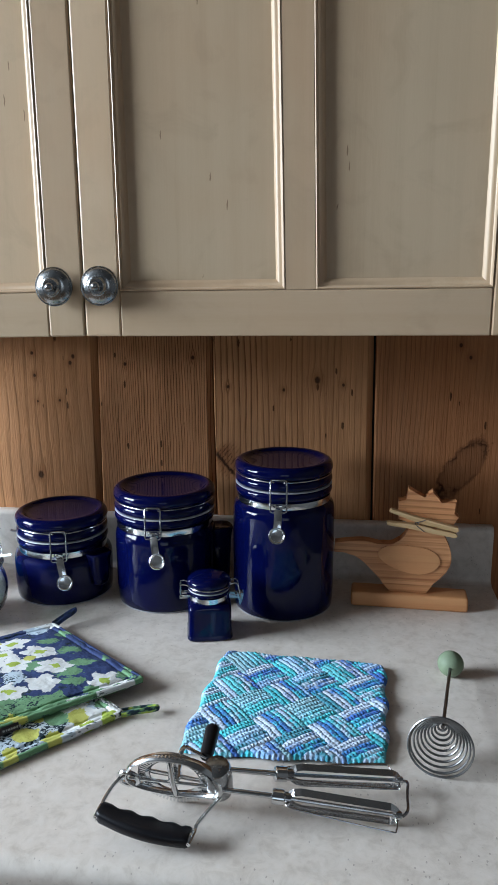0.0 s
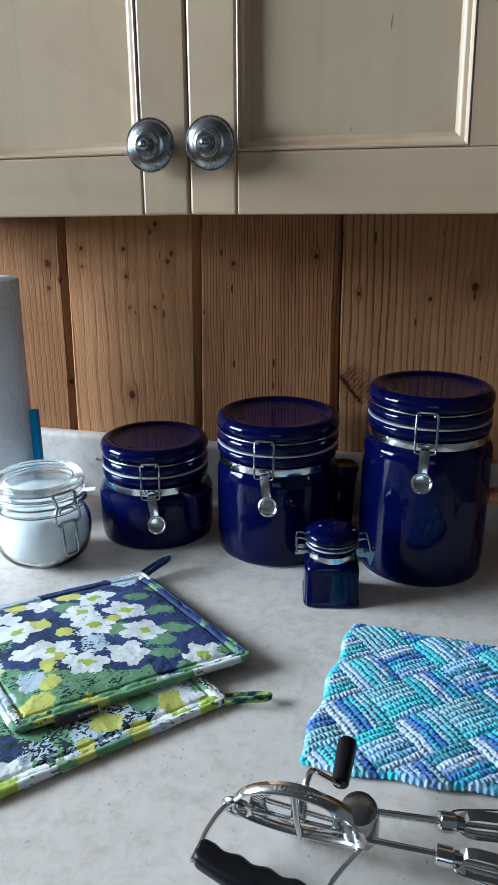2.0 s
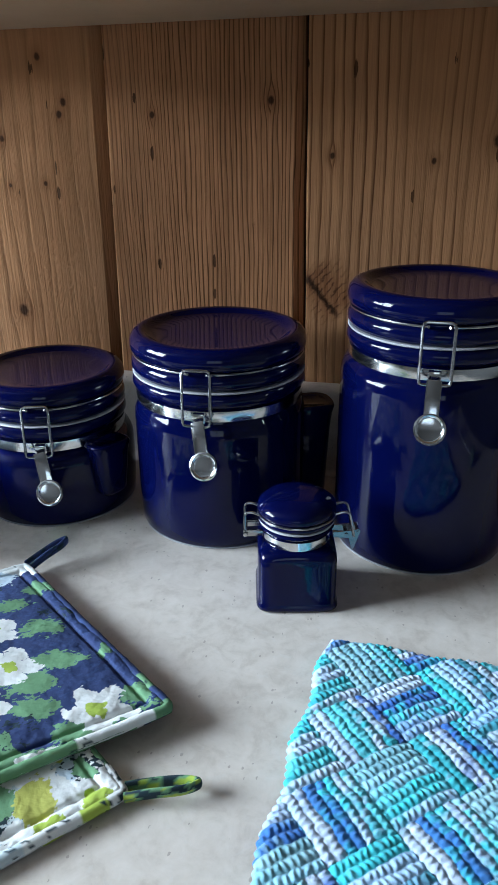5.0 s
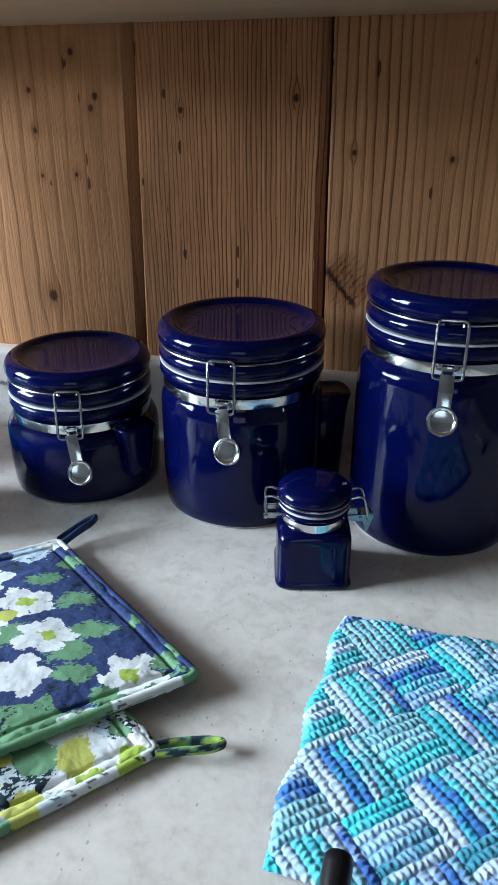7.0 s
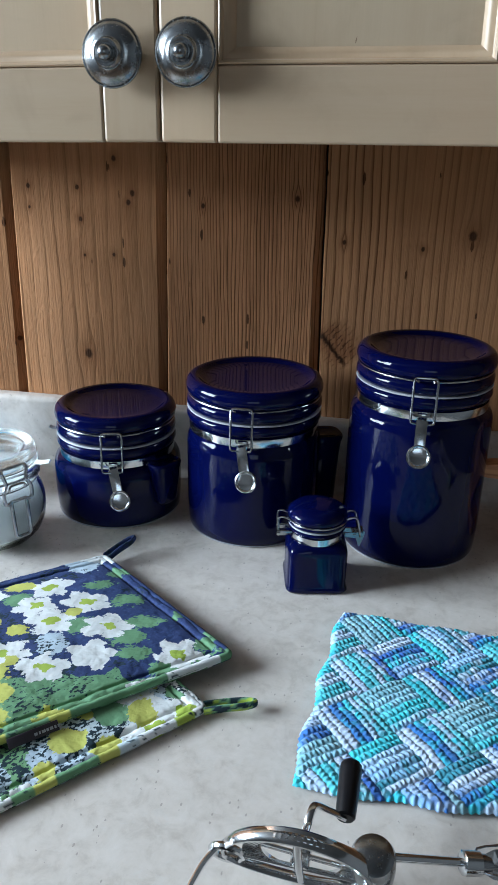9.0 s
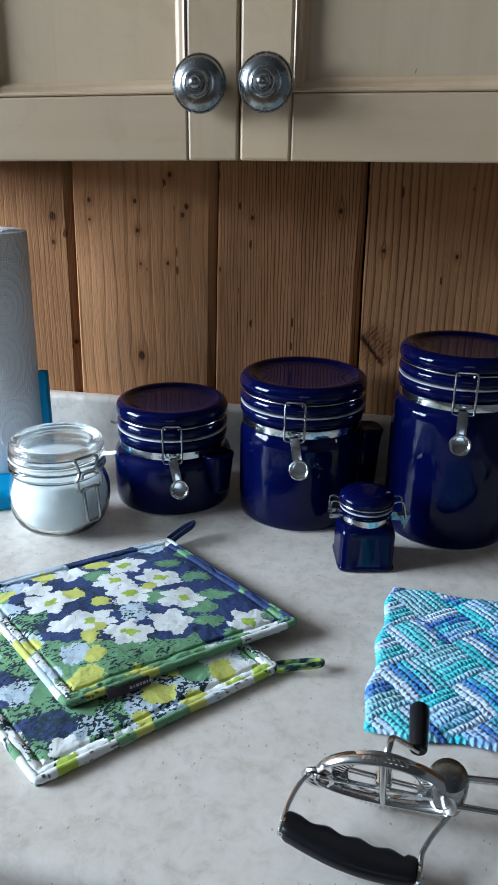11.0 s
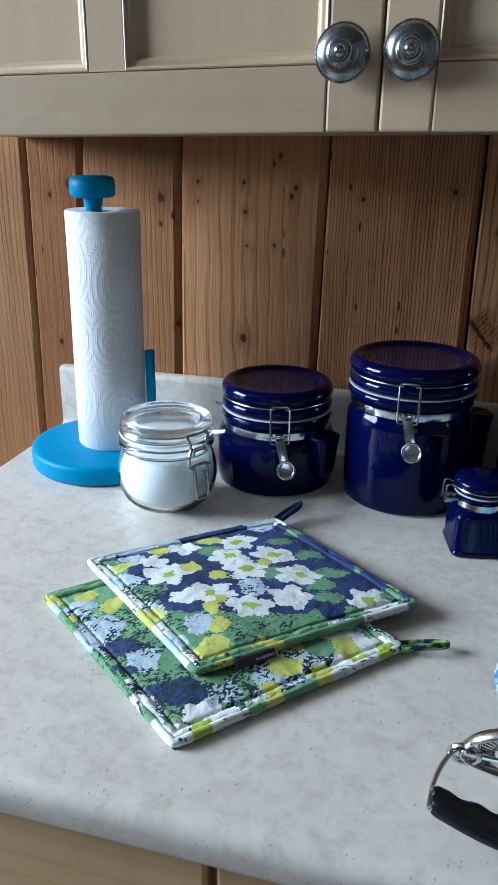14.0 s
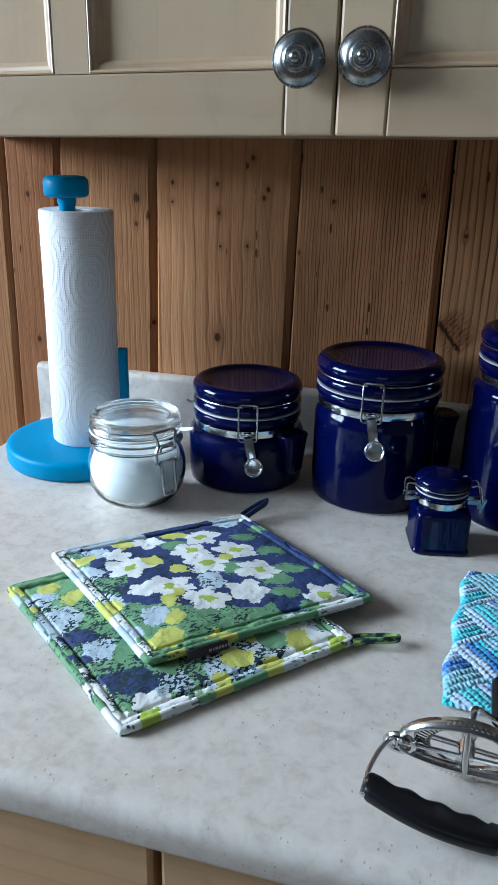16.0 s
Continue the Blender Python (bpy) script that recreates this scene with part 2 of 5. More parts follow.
        q = m.math("DIVIDE", m.math("SUBTRACT", m.math("MULTIPLY", dz, c), m.math("MULTIPLY", dx, n)), short_r)
        r = m.math("SQRT", m.math("ADD", m.math("MULTIPLY", p, p), m.math("MULTIPLY", q, q)))
        r = m.math("ADD", r, m.math("MULTIPLY", m.math("SUBTRACT", m.noise(v, 60.0, 4.0, 0.65), 0.5), 1.1))
        inside = m.node("ShaderNodeMapRange", {0: r, 1: 0.80, 2: 1.05, 3: 1.0, 4: 0.0}).outputs[0]
        rim = m.node("ShaderNodeMapRange", {0: m.math("ABSOLUTE", m.math("SUBTRACT", r, 1.0)), 1: 0.02, 2: 0.24, 3: 1.0, 4: 0.0}).outputs[0]
        col = m.mix(m.math("MULTIPLY", inside, 0.7), col, (0.19, 0.080, 0.036))
        col = m.mix(m.math("MULTIPLY", rim, m.math("SUBTRACT", m.math("MULTIPLY", m.noise(v, 30.0, 3.0), 2.2), 0.45), clamp=True), col, (0.055, 0.02, 0.010))
    if burst:
        # a torn branch scar: one slanting split with short cracks fanning up from it
        bx, bz, long_r, high, slant = burst
        c, n = math.cos(slant), math.sin(slant)
        sep = m.node("ShaderNodeSeparateXYZ", {0: tex})
        dx, dz = m.math("SUBTRACT", sep.outputs[0], bx), m.math("SUBTRACT", sep.outputs[2], bz)
        rough_q = m.math("MULTIPLY", m.math("SUBTRACT", m.noise(v, 130.0, 4.0, 0.7), 0.5), 0.010)
        rough_p = m.math("MULTIPLY", m.math("SUBTRACT", m.noise(v, 90.0, 3.0, 0.6), 0.5), 0.9)
        p = m.math("DIVIDE", m.math("ADD", m.math("MULTIPLY", dx, c), m.math("MULTIPLY", dz, n)), long_r)
        q = m.math("DIVIDE", m.math("ADD", m.math("SUBTRACT", m.math("MULTIPLY", dz, c), m.math("MULTIPLY", dx, n)), rough_q), high)
        ends = m.node("ShaderNodeMapRange", {0: m.math("ABSOLUTE", m.math("ADD", p, m.math("MULTIPLY", rough_p, 0.5))), 1: 0.75, 2: 1.15, 3: 1.0, 4: 0.0}).outputs[0]
        above = m.math("MULTIPLY", m.node("ShaderNodeMapRange", {0: q, 1: 0.55, 2: 1.25, 3: 1.0, 4: 0.0}).outputs[0], m.node("ShaderNodeMapRange", {0: q, 1: -0.8, 2: -0.1}).outputs[0])
        zone = m.math("MULTIPLY", ends, above)
        fan = m.math("FRACT", m.math("MULTIPLY", m.math("ADD", p, m.math("ADD", m.math("MULTIPLY", rough_p, 0.45), m.math("MULTIPLY", q, 0.25))), 4.6))
        crack = m.node("ShaderNodeMapRange", {0: m.math("ABSOLUTE", m.math("SUBTRACT", fan, 0.5)), 1: 0.06, 2: 0.22, 3: 1.0, 4: 0.0}).outputs[0]
        crack = m.math("MULTIPLY", crack, m.node("ShaderNodeMapRange", {0: m.noise(v, 170.0, 2.0), 1: 0.38, 2: 0.58}).outputs[0])
        split = m.math("MULTIPLY", ends, m.node("ShaderNodeMapRange", {0: m.math("ABSOLUTE", q), 1: 0.03, 2: 0.13, 3: 1.0, 4: 0.0}).outputs[0])
        col = m.mix(m.math("MULTIPLY", zone, 0.75), col, (0.20, 0.078, 0.032))
        col = m.mix(m.math("MULTIPLY", m.math("MULTIPLY", zone, crack), 0.8), col, (0.06, 0.022, 0.010))
        col = m.mix(m.math("MULTIPLY", split, 0.92), col, (0.022, 0.009, 0.005))
    m.set(Base_Color=col, Roughness=0.8, Specular_IOR_Level=0.08)
    m.bump(m.math("ADD", m.math("MULTIPLY", line, -0.7), m.math("MULTIPLY", hair, -0.6)), 0.55, 0.0007)
    return m.mat


PINE_PALE, PINE_DEEP = (0.50, 0.282, 0.146), (0.135, 0.058, 0.025)
# what tells one board from the next: rings to the metre, line strength, sway, pale and deep tone, fibre, pits
BOARD_LOOKS = {-0.742: (90.0, 0.35, 0.03, (0.30, 0.125, 0.055), (0.10, 0.036, 0.015), 0.25, 0.10), -0.672: (120.0, 0.30, 0.05, (0.40, 0.195, 0.090), (0.13, 0.052, 0.022), 0.25, 0.12),
               -0.521: (60.0, 0.40, 0.10, (0.55, 0.268, 0.126), PINE_DEEP, 0.20, 0.26), -0.331: (235.0, 1.0, 0.02, (0.58, 0.272, 0.128), PINE_DEEP, 0.36, 0.22),
               -0.1415: (112.0, 1.1, 0.022, (0.60, 0.298, 0.140), (0.15, 0.058, 0.023), 0.18, 0.20), 0.104: (150.0, 0.5, 0.04, (0.50, 0.210, 0.090), (0.13, 0.05, 0.02), 0.28, 0.22)}

M_DOOR = pine_material("pale_pine", (0.46, 0.325, 0.205), (0.55, 0.405, 0.275), (0.58, 0.435, 0.305), grain=30.0, rough=0.42, bump=0.06, contrast=0.2, streak=0.06)
M_PANEL = pine_material("pale_pine_panel", (0.43, 0.315, 0.205), (0.53, 0.40, 0.275), (0.57, 0.435, 0.305), grain=30.0, rough=0.42, bump=0.06, contrast=0.2, streak=0.06, flecks=True)
M_RAIL = pine_material("pale_pine_rail", (0.46, 0.325, 0.205), (0.55, 0.405, 0.275), (0.58, 0.435, 0.305), grain=30.0, axis="x", rough=0.42, bump=0.06, contrast=0.2, streak=0.06)
M_TOY = pine_material("toy_pine", (0.44, 0.165, 0.062), (0.68, 0.325, 0.148), (0.74, 0.385, 0.185), grain=110.0, axis="x", rough=0.6, bump=0.15, contrast=1.0, streak=0.2)
M_BLOCK = pine_material("block_pine", (0.58, 0.255, 0.105), (0.69, 0.335, 0.150), (0.73, 0.385, 0.18), grain=40.0, axis="x", rough=0.6, bump=0.1, contrast=0.3, streak=0.1)
M_PEG = pine_material("peg_birch", (0.47, 0.29, 0.13), (0.62, 0.42, 0.22), (0.70, 0.50, 0.28), grain=60.0, axis="x", rough=0.6, bump=0.1)
M_BASE = pine_material("base_pine", (0.46, 0.29, 0.155), (0.60, 0.41, 0.245), (0.64, 0.455, 0.285), grain=34.0, axis="x", rough=0.45, bump=0.08, contrast=0.5, streak=0.12)
M_LAM = laminate_material()
M_BLUE = plain("cobalt_glaze", (0.0010, 0.0023, 0.034), rough=0.06, var=0.12, scale=14.0, Specular_IOR_Level=0.22)
M_STEEL = plain("polished_steel", (0.72, 0.73, 0.74), rough=0.16, metal=1.0, var=0.08)
M_WIRE = plain("steel_wire", (0.38, 0.38, 0.39), rough=0.24, metal=1.0, var=0.1)
M_PEWTER = plain("brushed_pewter", (0.33, 0.34, 0.35), rough=0.26, metal=1.0, var=0.22, scale=120.0)
M_BLACK = plain("black_bakelite", (0.006, 0.006, 0.008), rough=0.36, var=0.3, Specular_IOR_Level=0.3)
M_GASKET = plain("grey_gasket", (0.45, 0.45, 0.48), rough=0.5)
M_WHITEGASKET = plain("clear_gasket", (0.75, 0.76, 0.76), rough=0.4)
M_TEAL = plain("turquoise_plastic", (0.0, 0.245, 0.48), rough=0.45, var=0.06, bump=0.04, Specular_IOR_Level=0.2)
M_SAGE = plain("sage_paint", (0.19, 0.25, 0.16), rough=0.6, var=0.18, scale=60.0, bump=0.1)
M_DARK = plain("dark_gap", (0.02, 0.014, 0.01), rough=0.9)
M_PLASTER = plain("plaster", (0.10, 0.098, 0.096), rough=0.85, var=0.05, scale=12, bump=0.05)
M_FLOOR = pine_material("floor_pine", (0.08, 0.045, 0.022), (0.14, 0.085, 0.045), (0.18, 0.11, 0.06), axis="y", grain=40.0)
M_FRAME = plain("window_paint", (0.75, 0.74, 0.70), rough=0.5, var=0.04)
M_SUGAR = plain("white_sugar", (0.66, 0.66, 0.67), rough=0.9, var=0.04, scale=500, bump=0.3)
M_CARD = plain("grey_cardboard", (0.42, 0.38, 0.33), rough=0.9)


def glass_material(name, rough):
    m = Nodes(name)
    m.set(Base_Color=(0.93, 0.98, 0.97), Roughness=rough, IOR=1.45)
    m.bsdf.inputs["Transmission Weight"].default_value = 1.0
    return m.mat


def towel_material():
    """Embossed paper: dotted arcs of overlapping rings."""
    m = Nodes("embossed_paper")
    uv = m.node("ShaderNodeUVMap").outputs[0]

    def rings(off, sc):
        w = m.node("ShaderNodeMapping", {"Vector": uv, "Location": off, "Scale": (sc, sc * 0.72, 1)}).outputs[0]
        vor = m.node("ShaderNodeTexVoronoi", {"Vector": w, "Scale": 1.0, "Randomness": 0.45}, voronoi_dimensions="2D")
        return m.math("SINE", m.math("MULTIPLY", vor.outputs["Distance"], 50.0))
    a = rings((0.3, 0.2, 0), 17.0)
    dots = m.node("ShaderNodeTexVoronoi", {"Vector": uv, "Scale": 330.0, "Randomness": 0.2}, voronoi_dimensions="2D").outputs["Distance"]
    dot = m.node("ShaderNodeMapRange", {0: dots, 1: 0.15, 2: 0.5, 3: 1.0, 4: 0.0}).outputs[0]
    band = m.node("ShaderNodeMapRange", {0: a, 1: -0.35, 2: 0.55}).outputs[0]
    h = m.math("ADD", m.math("MULTIPLY", band, m.math("ADD", 0.25, m.math("MULTIPLY", dot, 0.75))), m.math("MULTIPLY", m.noise(uv, 900.0), 0.12))
    # emboss shading also put into the colour: hollows darker, raised dots paler
    m.set(Base_Color=m.mix(m.math("MULTIPLY", h, 0.2), (0.74, 0.74, 0.76), (0.81, 0.81, 0.82)), Roughness=0.95)
    m.bump(h, 0.42, 0.0016)
    return m.mat


M_GLASS = glass_material("jar_glass", 0.02)
M_LIDGLASS = glass_material("lid_glass", 0.16)
M_PAPER = towel_material()


def colour_attr_material(name, rough=0.85, weave=0.0, fuzz=0.0, sheen=0.2):
    m = Nodes(name)
    c = m.node("ShaderNodeVertexColor", layer_name="print").outputs[0]
    v = m.coords()
    n = m.noise(v, 900.0, 2.0)
    col = m.mix(m.math("MULTIPLY", n, 0.22), c, m.mix(1.0, c, (0.55, 0.55, 0.58), "MULTIPLY"))
    m.set(Base_Color=col, Roughness=rough)
    m.bsdf.inputs["Sheen Weight"].default_value = sheen
    m.bump(m.math("ADD", n, m.math("MULTIPLY", m.noise(v, 2500.0, 1.0), 0.6)), 0.35, 0.0005)
    return m.mat


M_PRINT = colour_attr_material("printed_cotton", sheen=0.0)
M_YARN = colour_attr_material("cotton_yarn", rough=0.9, sheen=0.1)


# ---- mesh helpers ----
def finish(bm, name, mat, smooth=True, angle=35):
    me = bpy.data.meshes.new(name)
    bmesh.ops.recalc_face_normals(bm, faces=bm.faces)
    bm.to_mesh(me)
    bm.free()
    if smooth:
        me.polygons.foreach_set("use_smooth", [True] * len(me.polygons))
        me.set_sharp_from_angle(angle=radians(angle))
    me.materials.append(mat)
    return me


def part(name, bm, mat, parent=None, label="", m=None, smooth=True, angle=35):
    """Links a bmesh as one mesh object under a thing or a part."""
    ob = new(name, finish(bm, name, mat, smooth, angle))
    if m is not None:
        ob.matrix_basis = m
    if parent is not None:
        ob.parent = parent
    if label:
        tagged(ob, label)
    return ob


def thing(name, label, category, m=None, group="", kind=""):
    ob = new(name)
    ob.empty_display_size = 0.02
    if m is not None:
        ob.matrix_basis = m
    return tagged(ob, label, category, group, kind)


def box(x0, x1, y0, y1, z0, z1, bevel=0.0, seg=2, bm=None):
    bm2 = bmesh.new()
    bmesh.ops.create_cube(bm2, size=1)
    for v in bm2.verts:
        v.co = Vector((x0 + (v.co.x + 0.5) * (x1 - x0), y0 + (v.co.y + 0.5) * (y1 - y0), z0 + (v.co.z + 0.5) * (z1 - z0)))
    if bevel:
        bmesh.ops.bevel(bm2, geom=bm2.edges[:], offset=bevel, segments=seg, profile=0.5, affect="EDGES")
    return join(bm, bm2)


def join(bm, bm2):
    if bm is None:
        return bm2
    me = bpy.data.meshes.new("tmp")
    bm2.to_mesh(me)
    bm.from_mesh(me)
    bpy.data.meshes.remove(me)
    bm2.free()
    return bm


def lathe(profile, seg=64, power=2.0, bm=None, centre=(0, 0)):
    """Turns a profile of (radius, z). power above 2 makes the section a rounded square."""
    bm = bm or bmesh.new()
    rings = []
    for i, row in enumerate(profile):
        r, z = row[0], row[1]
        p = row[2] if len(row) > 2 else power
        if r < 1e-6:
            rings.append([bm.verts.new((centre[0], centre[1], z))])
            continue
        ring = []
        for k in range(seg):
            a = 2 * math.pi * k / seg
            c, s = math.cos(a), math.sin(a)
            q = r / (abs(c) ** p + abs(s) ** p) ** (1 / p)
            ring.append(bm.verts.new((centre[0] + q * c, centre[1] + q * s, z)))
        rings.append(ring)
    for a, b in zip(rings, rings[1:]):
        if len(a) == 1 and len(b) == 1:
            continue
        for k in range(seg):
            k2 = (k + 1) % seg
            if len(a) == 1:
                bm.faces.new((a[0], b[k], b[k2]))
            elif len(b) == 1:
                bm.faces.new((a[k], a[k2], b[0]))
            else:
                bm.faces.new((a[k], a[k2], b[k2], b[k]))
    return bm


def smooth_path(pts, n=8, closed=False):
    """Catmull-Rom through the points."""
    P = [Vector(p) for p in pts]
    out = []
    m = len(P)
    for i in range(m if closed else m - 1):
        p0 = P[(i - 1) % m] if closed or i > 0 else P[0]
        p1, p2 = P[i], P[(i + 1) % m]
        p3 = P[(i + 2) % m] if closed or i + 2 < m else P[-1]
        for k in range(n):
            t = k / n
            out.append(0.5 * (2 * p1 + (p2 - p0) * t + (2 * p0 - 5 * p1 + 4 * p2 - p3) * t * t + (3 * p1 - p0 - 3 * p2 + p3) * t ** 3))
    if not closed:
        out.append(P[-1])
    return out


def tube(pts, r, seg=8, closed=False, bm=None, flat=1.0, up=None, taper=None, phase=0.0):
    """A round (or flattened) wire along the points."""
    bm = bm or bmesh.new()
    P = [Vector(p) for p in pts]
    n = len(P)
    nrm = None
    rings = []
    for i in range(n):
        a = P[(i - 1) % n] if closed or i > 0 else P[i]
        b = P[(i + 1) % n] if closed or i < n - 1 else P[i]
        t = (b - a).normalized()
        if up is not None:
            nrm = Vector(up)
        elif nrm is None:
            nrm = Vector((0, 0, 1)) if abs(t.z) < 0.9 else Vector((1, 0, 0))
        nrm = (nrm - t * nrm.dot(t)).normalized()
        bi = t.cross(nrm)
        rr = r * (taper(i / (n - 1)) if taper else 1)
        rings.append([bm.verts.new(P[i] + rr * (math.cos(2 * math.pi * (k + phase) / seg) * bi + flat * math.sin(2 * math.pi * (k + phase) / seg) * nrm)) for k in range(seg)])
    for i in range(n if closed else n - 1):
        a, b = rings[i], rings[(i + 1) % n]
        for k in range(seg):
            bm.faces.new((a[k], a[(k + 1) % seg], b[(k + 1) % seg], b[k]))
    if not closed:
        bm.faces.new(rings[0])
        bm.faces.new(rings[-1][::-1])
    return bm


def extrude_profile(pts, depth, axis="x", start=0.0, bevel=0.0):
    """A flat outline, (u, z), made solid along x (u is y) or along y (u is x)."""
    bm = bmesh.new()
    a, b = [], []
    for u, z in pts:
        a.append(bm.verts.new((start, u, z) if axis == "x" else (u, start, z)))
        b.append(bm.verts.new((start + depth, u, z) if axis == "x" else (u, start + depth, z)))
    n = len(pts)
    for i in range(n):
        bm.faces.new((a[i], a[(i + 1) % n], b[(i + 1) % n], b[i]))
    f1, f2 = bm.faces.new(a[::-1]), bm.faces.new(b)
    if bevel:
        edges = [e for f in (f1, f2) for e in f.edges]
        bmesh.ops.bevel(bm, geom=edges, offset=bevel, segments=2, profile=0.5, affect="EDGES")
    return bm


def arc(cx, cz, r, a0, a1, n=6):
    return [(cx + r * math.cos(radians(a0 + (a1 - a0) * i / n)), cz + r * math.sin(radians(a0 + (a1 - a0) * i / n))) for i in range(n + 1)]


# ---- room ----
TOP = 0.91
ROOM_L, ROOM_R, ROOM_F, ROOM_H = -3.0, 1.6, -3.6, 2.7


def structure(name, bm, mat, label, smooth=False):
    return tagged(part(name, bm, mat, smooth=smooth), label, kind="structure")


structure("floor", box(ROOM_L - 0.1, ROOM_R + 0.1, ROOM_F - 0.1, 0.12, -0.1, 0), M_FLOOR, "brown wooden kitchen floor")
structure("ceiling", box(ROOM_L - 0.1, ROOM_R + 0.1, ROOM_F - 0.1, 0.12, ROOM_H, ROOM_H + 0.1), M_PLASTER, "plain plaster kitchen ceiling")
structure("wall_right", box(ROOM_R, ROOM_R + 0.1, ROOM_F, 0.02, 0, ROOM_H), M_PLASTER, "plain plaster side wall")


def wall_with_window(name, along, x, y, z, w, h, lo, hi):
    """A wall with an opening cut through it; along says whether it runs in y or in x."""
    bm = None
    for a0, a1, z0, z1 in ((lo, y - w / 2, 0, ROOM_H), (y + w / 2, hi, 0, ROOM_H), (y - w / 2, y + w / 2, 0, z - h / 2), (y - w / 2, y + w / 2, z + h / 2, ROOM_H)):
        b = (x - 0.1, x, a0, a1, z0, z1) if along == "y" else (a0, a1, x - 0.1, x, z0, z1)
        bm = box(*b, bm=bm)
    return structure(name, bm, M_PLASTER, "unseen plain plaster wall with a window opening")


wall_with_window("wall_left", "y", ROOM_L, WIN_Y, WIN_Z, WIN_W, WIN_H, ROOM_F, 0.02)
# the opening in this wall is added, only to let the fill light in
wall_with_window("wall_front", "x", ROOM_F, FAR_X, FAR_Z, FAR_W, FAR_H, ROOM_L, ROOM_R)


def window(name, along, x, y, z, w, h):
    ob = tagged(thing(name, "unseen white painted window frame with a cross bar", "window"), kind="structure")
    for i, (a0, a1, z0, z1) in enumerate(((-w / 2, -w / 2 + 0.05, -h / 2, h / 2), (w / 2 - 0.05, w / 2, -h / 2, h / 2), (-w / 2 + 0.05, w / 2 - 0.05, -h / 2, -h / 2 + 0.05),
                                          (-w / 2 + 0.05, w / 2 - 0.05, h / 2 - 0.05, h / 2), (-0.02, 0.02, -h / 2 + 0.05, h / 2 - 0.05))):
        b = (x - 0.03, x + 0.012, y + a0, y + a1, z + z0, z + z1) if along == "y" else (y + a0, y + a1, x - 0.03, x + 0.012, z + z0, z + z1)
        part("window_frame" if i < 4 else "window_bar", box(*b, bevel=0.004), M_FRAME, ob)
    return ob


window("window_1", "y", WIN_X, WIN_Y, WIN_Z, WIN_W, WIN_H)
# added frame round the fill light, out of view
window("window_2", "x", FAR_Y, FAR_X, FAR_Z, FAR_W, FAR_H)

# the board wall
wall = structure("wall_north", box(ROOM_L - 0.1, ROOM_R + 0.1, 0.022, 0.12, 0, ROOM_H), M_DARK, "wall of rough brown pine boards with dark joints")
SEAMS = [(-2.5, -2.5), (-2.2, -2.2), (-1.9, -1.9), (-1.62, -1.62), (-1.36, -1.36), (-1.16, -1.155), (-0.93, -0.925), (-0.742, -0.735), (-0.672, -0.652), (-0.521, -0.515), (-0.331, -0.326), (-0.1415, -0.146),
         (0.104, 0.0995), (0.36, 0.36), (0.58, 0.58), (0.80, 0.80), (1.03, 1.03), (1.3, 1.3), (1.6, 1.6)]
for (b0, t0), (b1, t1) in zip(SEAMS, SEAMS[1:]):
    bm = bmesh.new()
    g0 = g1 = 0.0016

    def edge(b, t, z):
        f = (z - 0.98) / 0.32
        return b + (t - b) * min(1.3, max(-0.3, f)) + 0.0012 * noise.noise((b * 9, z * 9, 0))
    rows = []
    for z in np.linspace(0, ROOM_H, 40):
        x0, x1 = edge(b0, t0, z) + g0, edge(b1, t1, z) - g1
        c, e = 0.0022, 0.0085 + 0.0025 * noise.noise((b1 * 5, z * 4, 3))
        rows.append([bm.verts.new(p) for p in ((x0, 0.02, z), (x0, c, z), (x0 + c, 0, z), (x1 - e, 0, z), (x1, 0.0095, z), (x1, 0.02, z))])
    for ra, rb in zip(rows, rows[1:]):
        for k in range(5):
            bm.faces.new((ra[k], ra[k + 1], rb[k + 1], rb[k]))
    bm.faces.new(rows[-1])
    bm.faces.new(rows[0][::-1])
    looks = BOARD_LOOKS.get(b0, (130.0, 0.5, 0.04, (0.40, 0.195, 0.090) if b0 < -0.7 else PINE_PALE, PINE_DEEP, 0.25, 0.0))
    mine = [k for k in KNOTS if b0 < k[0] < b1 and b0 in BOARD_LOOKS]
    part("board", bm, board_material("board_pine", *looks[:5], knots=mine, fibre=looks[5], seed=b0 * 3.7, pits=looks[6], burl={0.104: (0.236, 1.084, 0.050, 0.021, 0.95)}.get(b0), burst={-0.1415: (-0.127, 1.083, 0.025, 0.030, -0.87)}.get(b0)), wall, smooth=False)

# ---- worktop with its upstand ----
CT_L, CT_R, CT_F = -0.70, 0.285, -0.635
counter = thing("countertop", "pale grey-beige mottled laminate worktop with a rolled front edge", "countertop")
prof = [(-0.0215, TOP)] + [(-0.03, TOP)] + arc(CT_F + 0.015, TOP - 0.015, 0.015, 90, 180, 8) + arc(CT_F + 0.006, TOP - 0.025, 0.006, 180, 270, 4) + [(CT_F + 0.02, TOP - 0.031), (CT_F + 0.02, TOP - 0.030), (-0.0215, TOP - 0.03)]
part("worktop", extrude_profile(prof, CT_R - CT_L, "x", CT_L), M_LAM, counter, angle=50)
spl = [(-0.002, TOP - 0.03), (-0.002, TOP + 0.088)] + arc(-0.013, TOP + 0.081, 0.008, 80, 180, 5) + [(-0.021, TOP + 0.012)] + arc(-0.031, TOP + 0.0105, 0.010, 0, -88, 5) + [(-0.031, TOP - 0.004), (-0.021, TOP - 0.03)]
part("backsplash", extrude_profile(spl, CT_R - CT_L, "x", CT_L + 0.0006), M_LAM, counter, "short laminate upstand against the boards", angle=50)


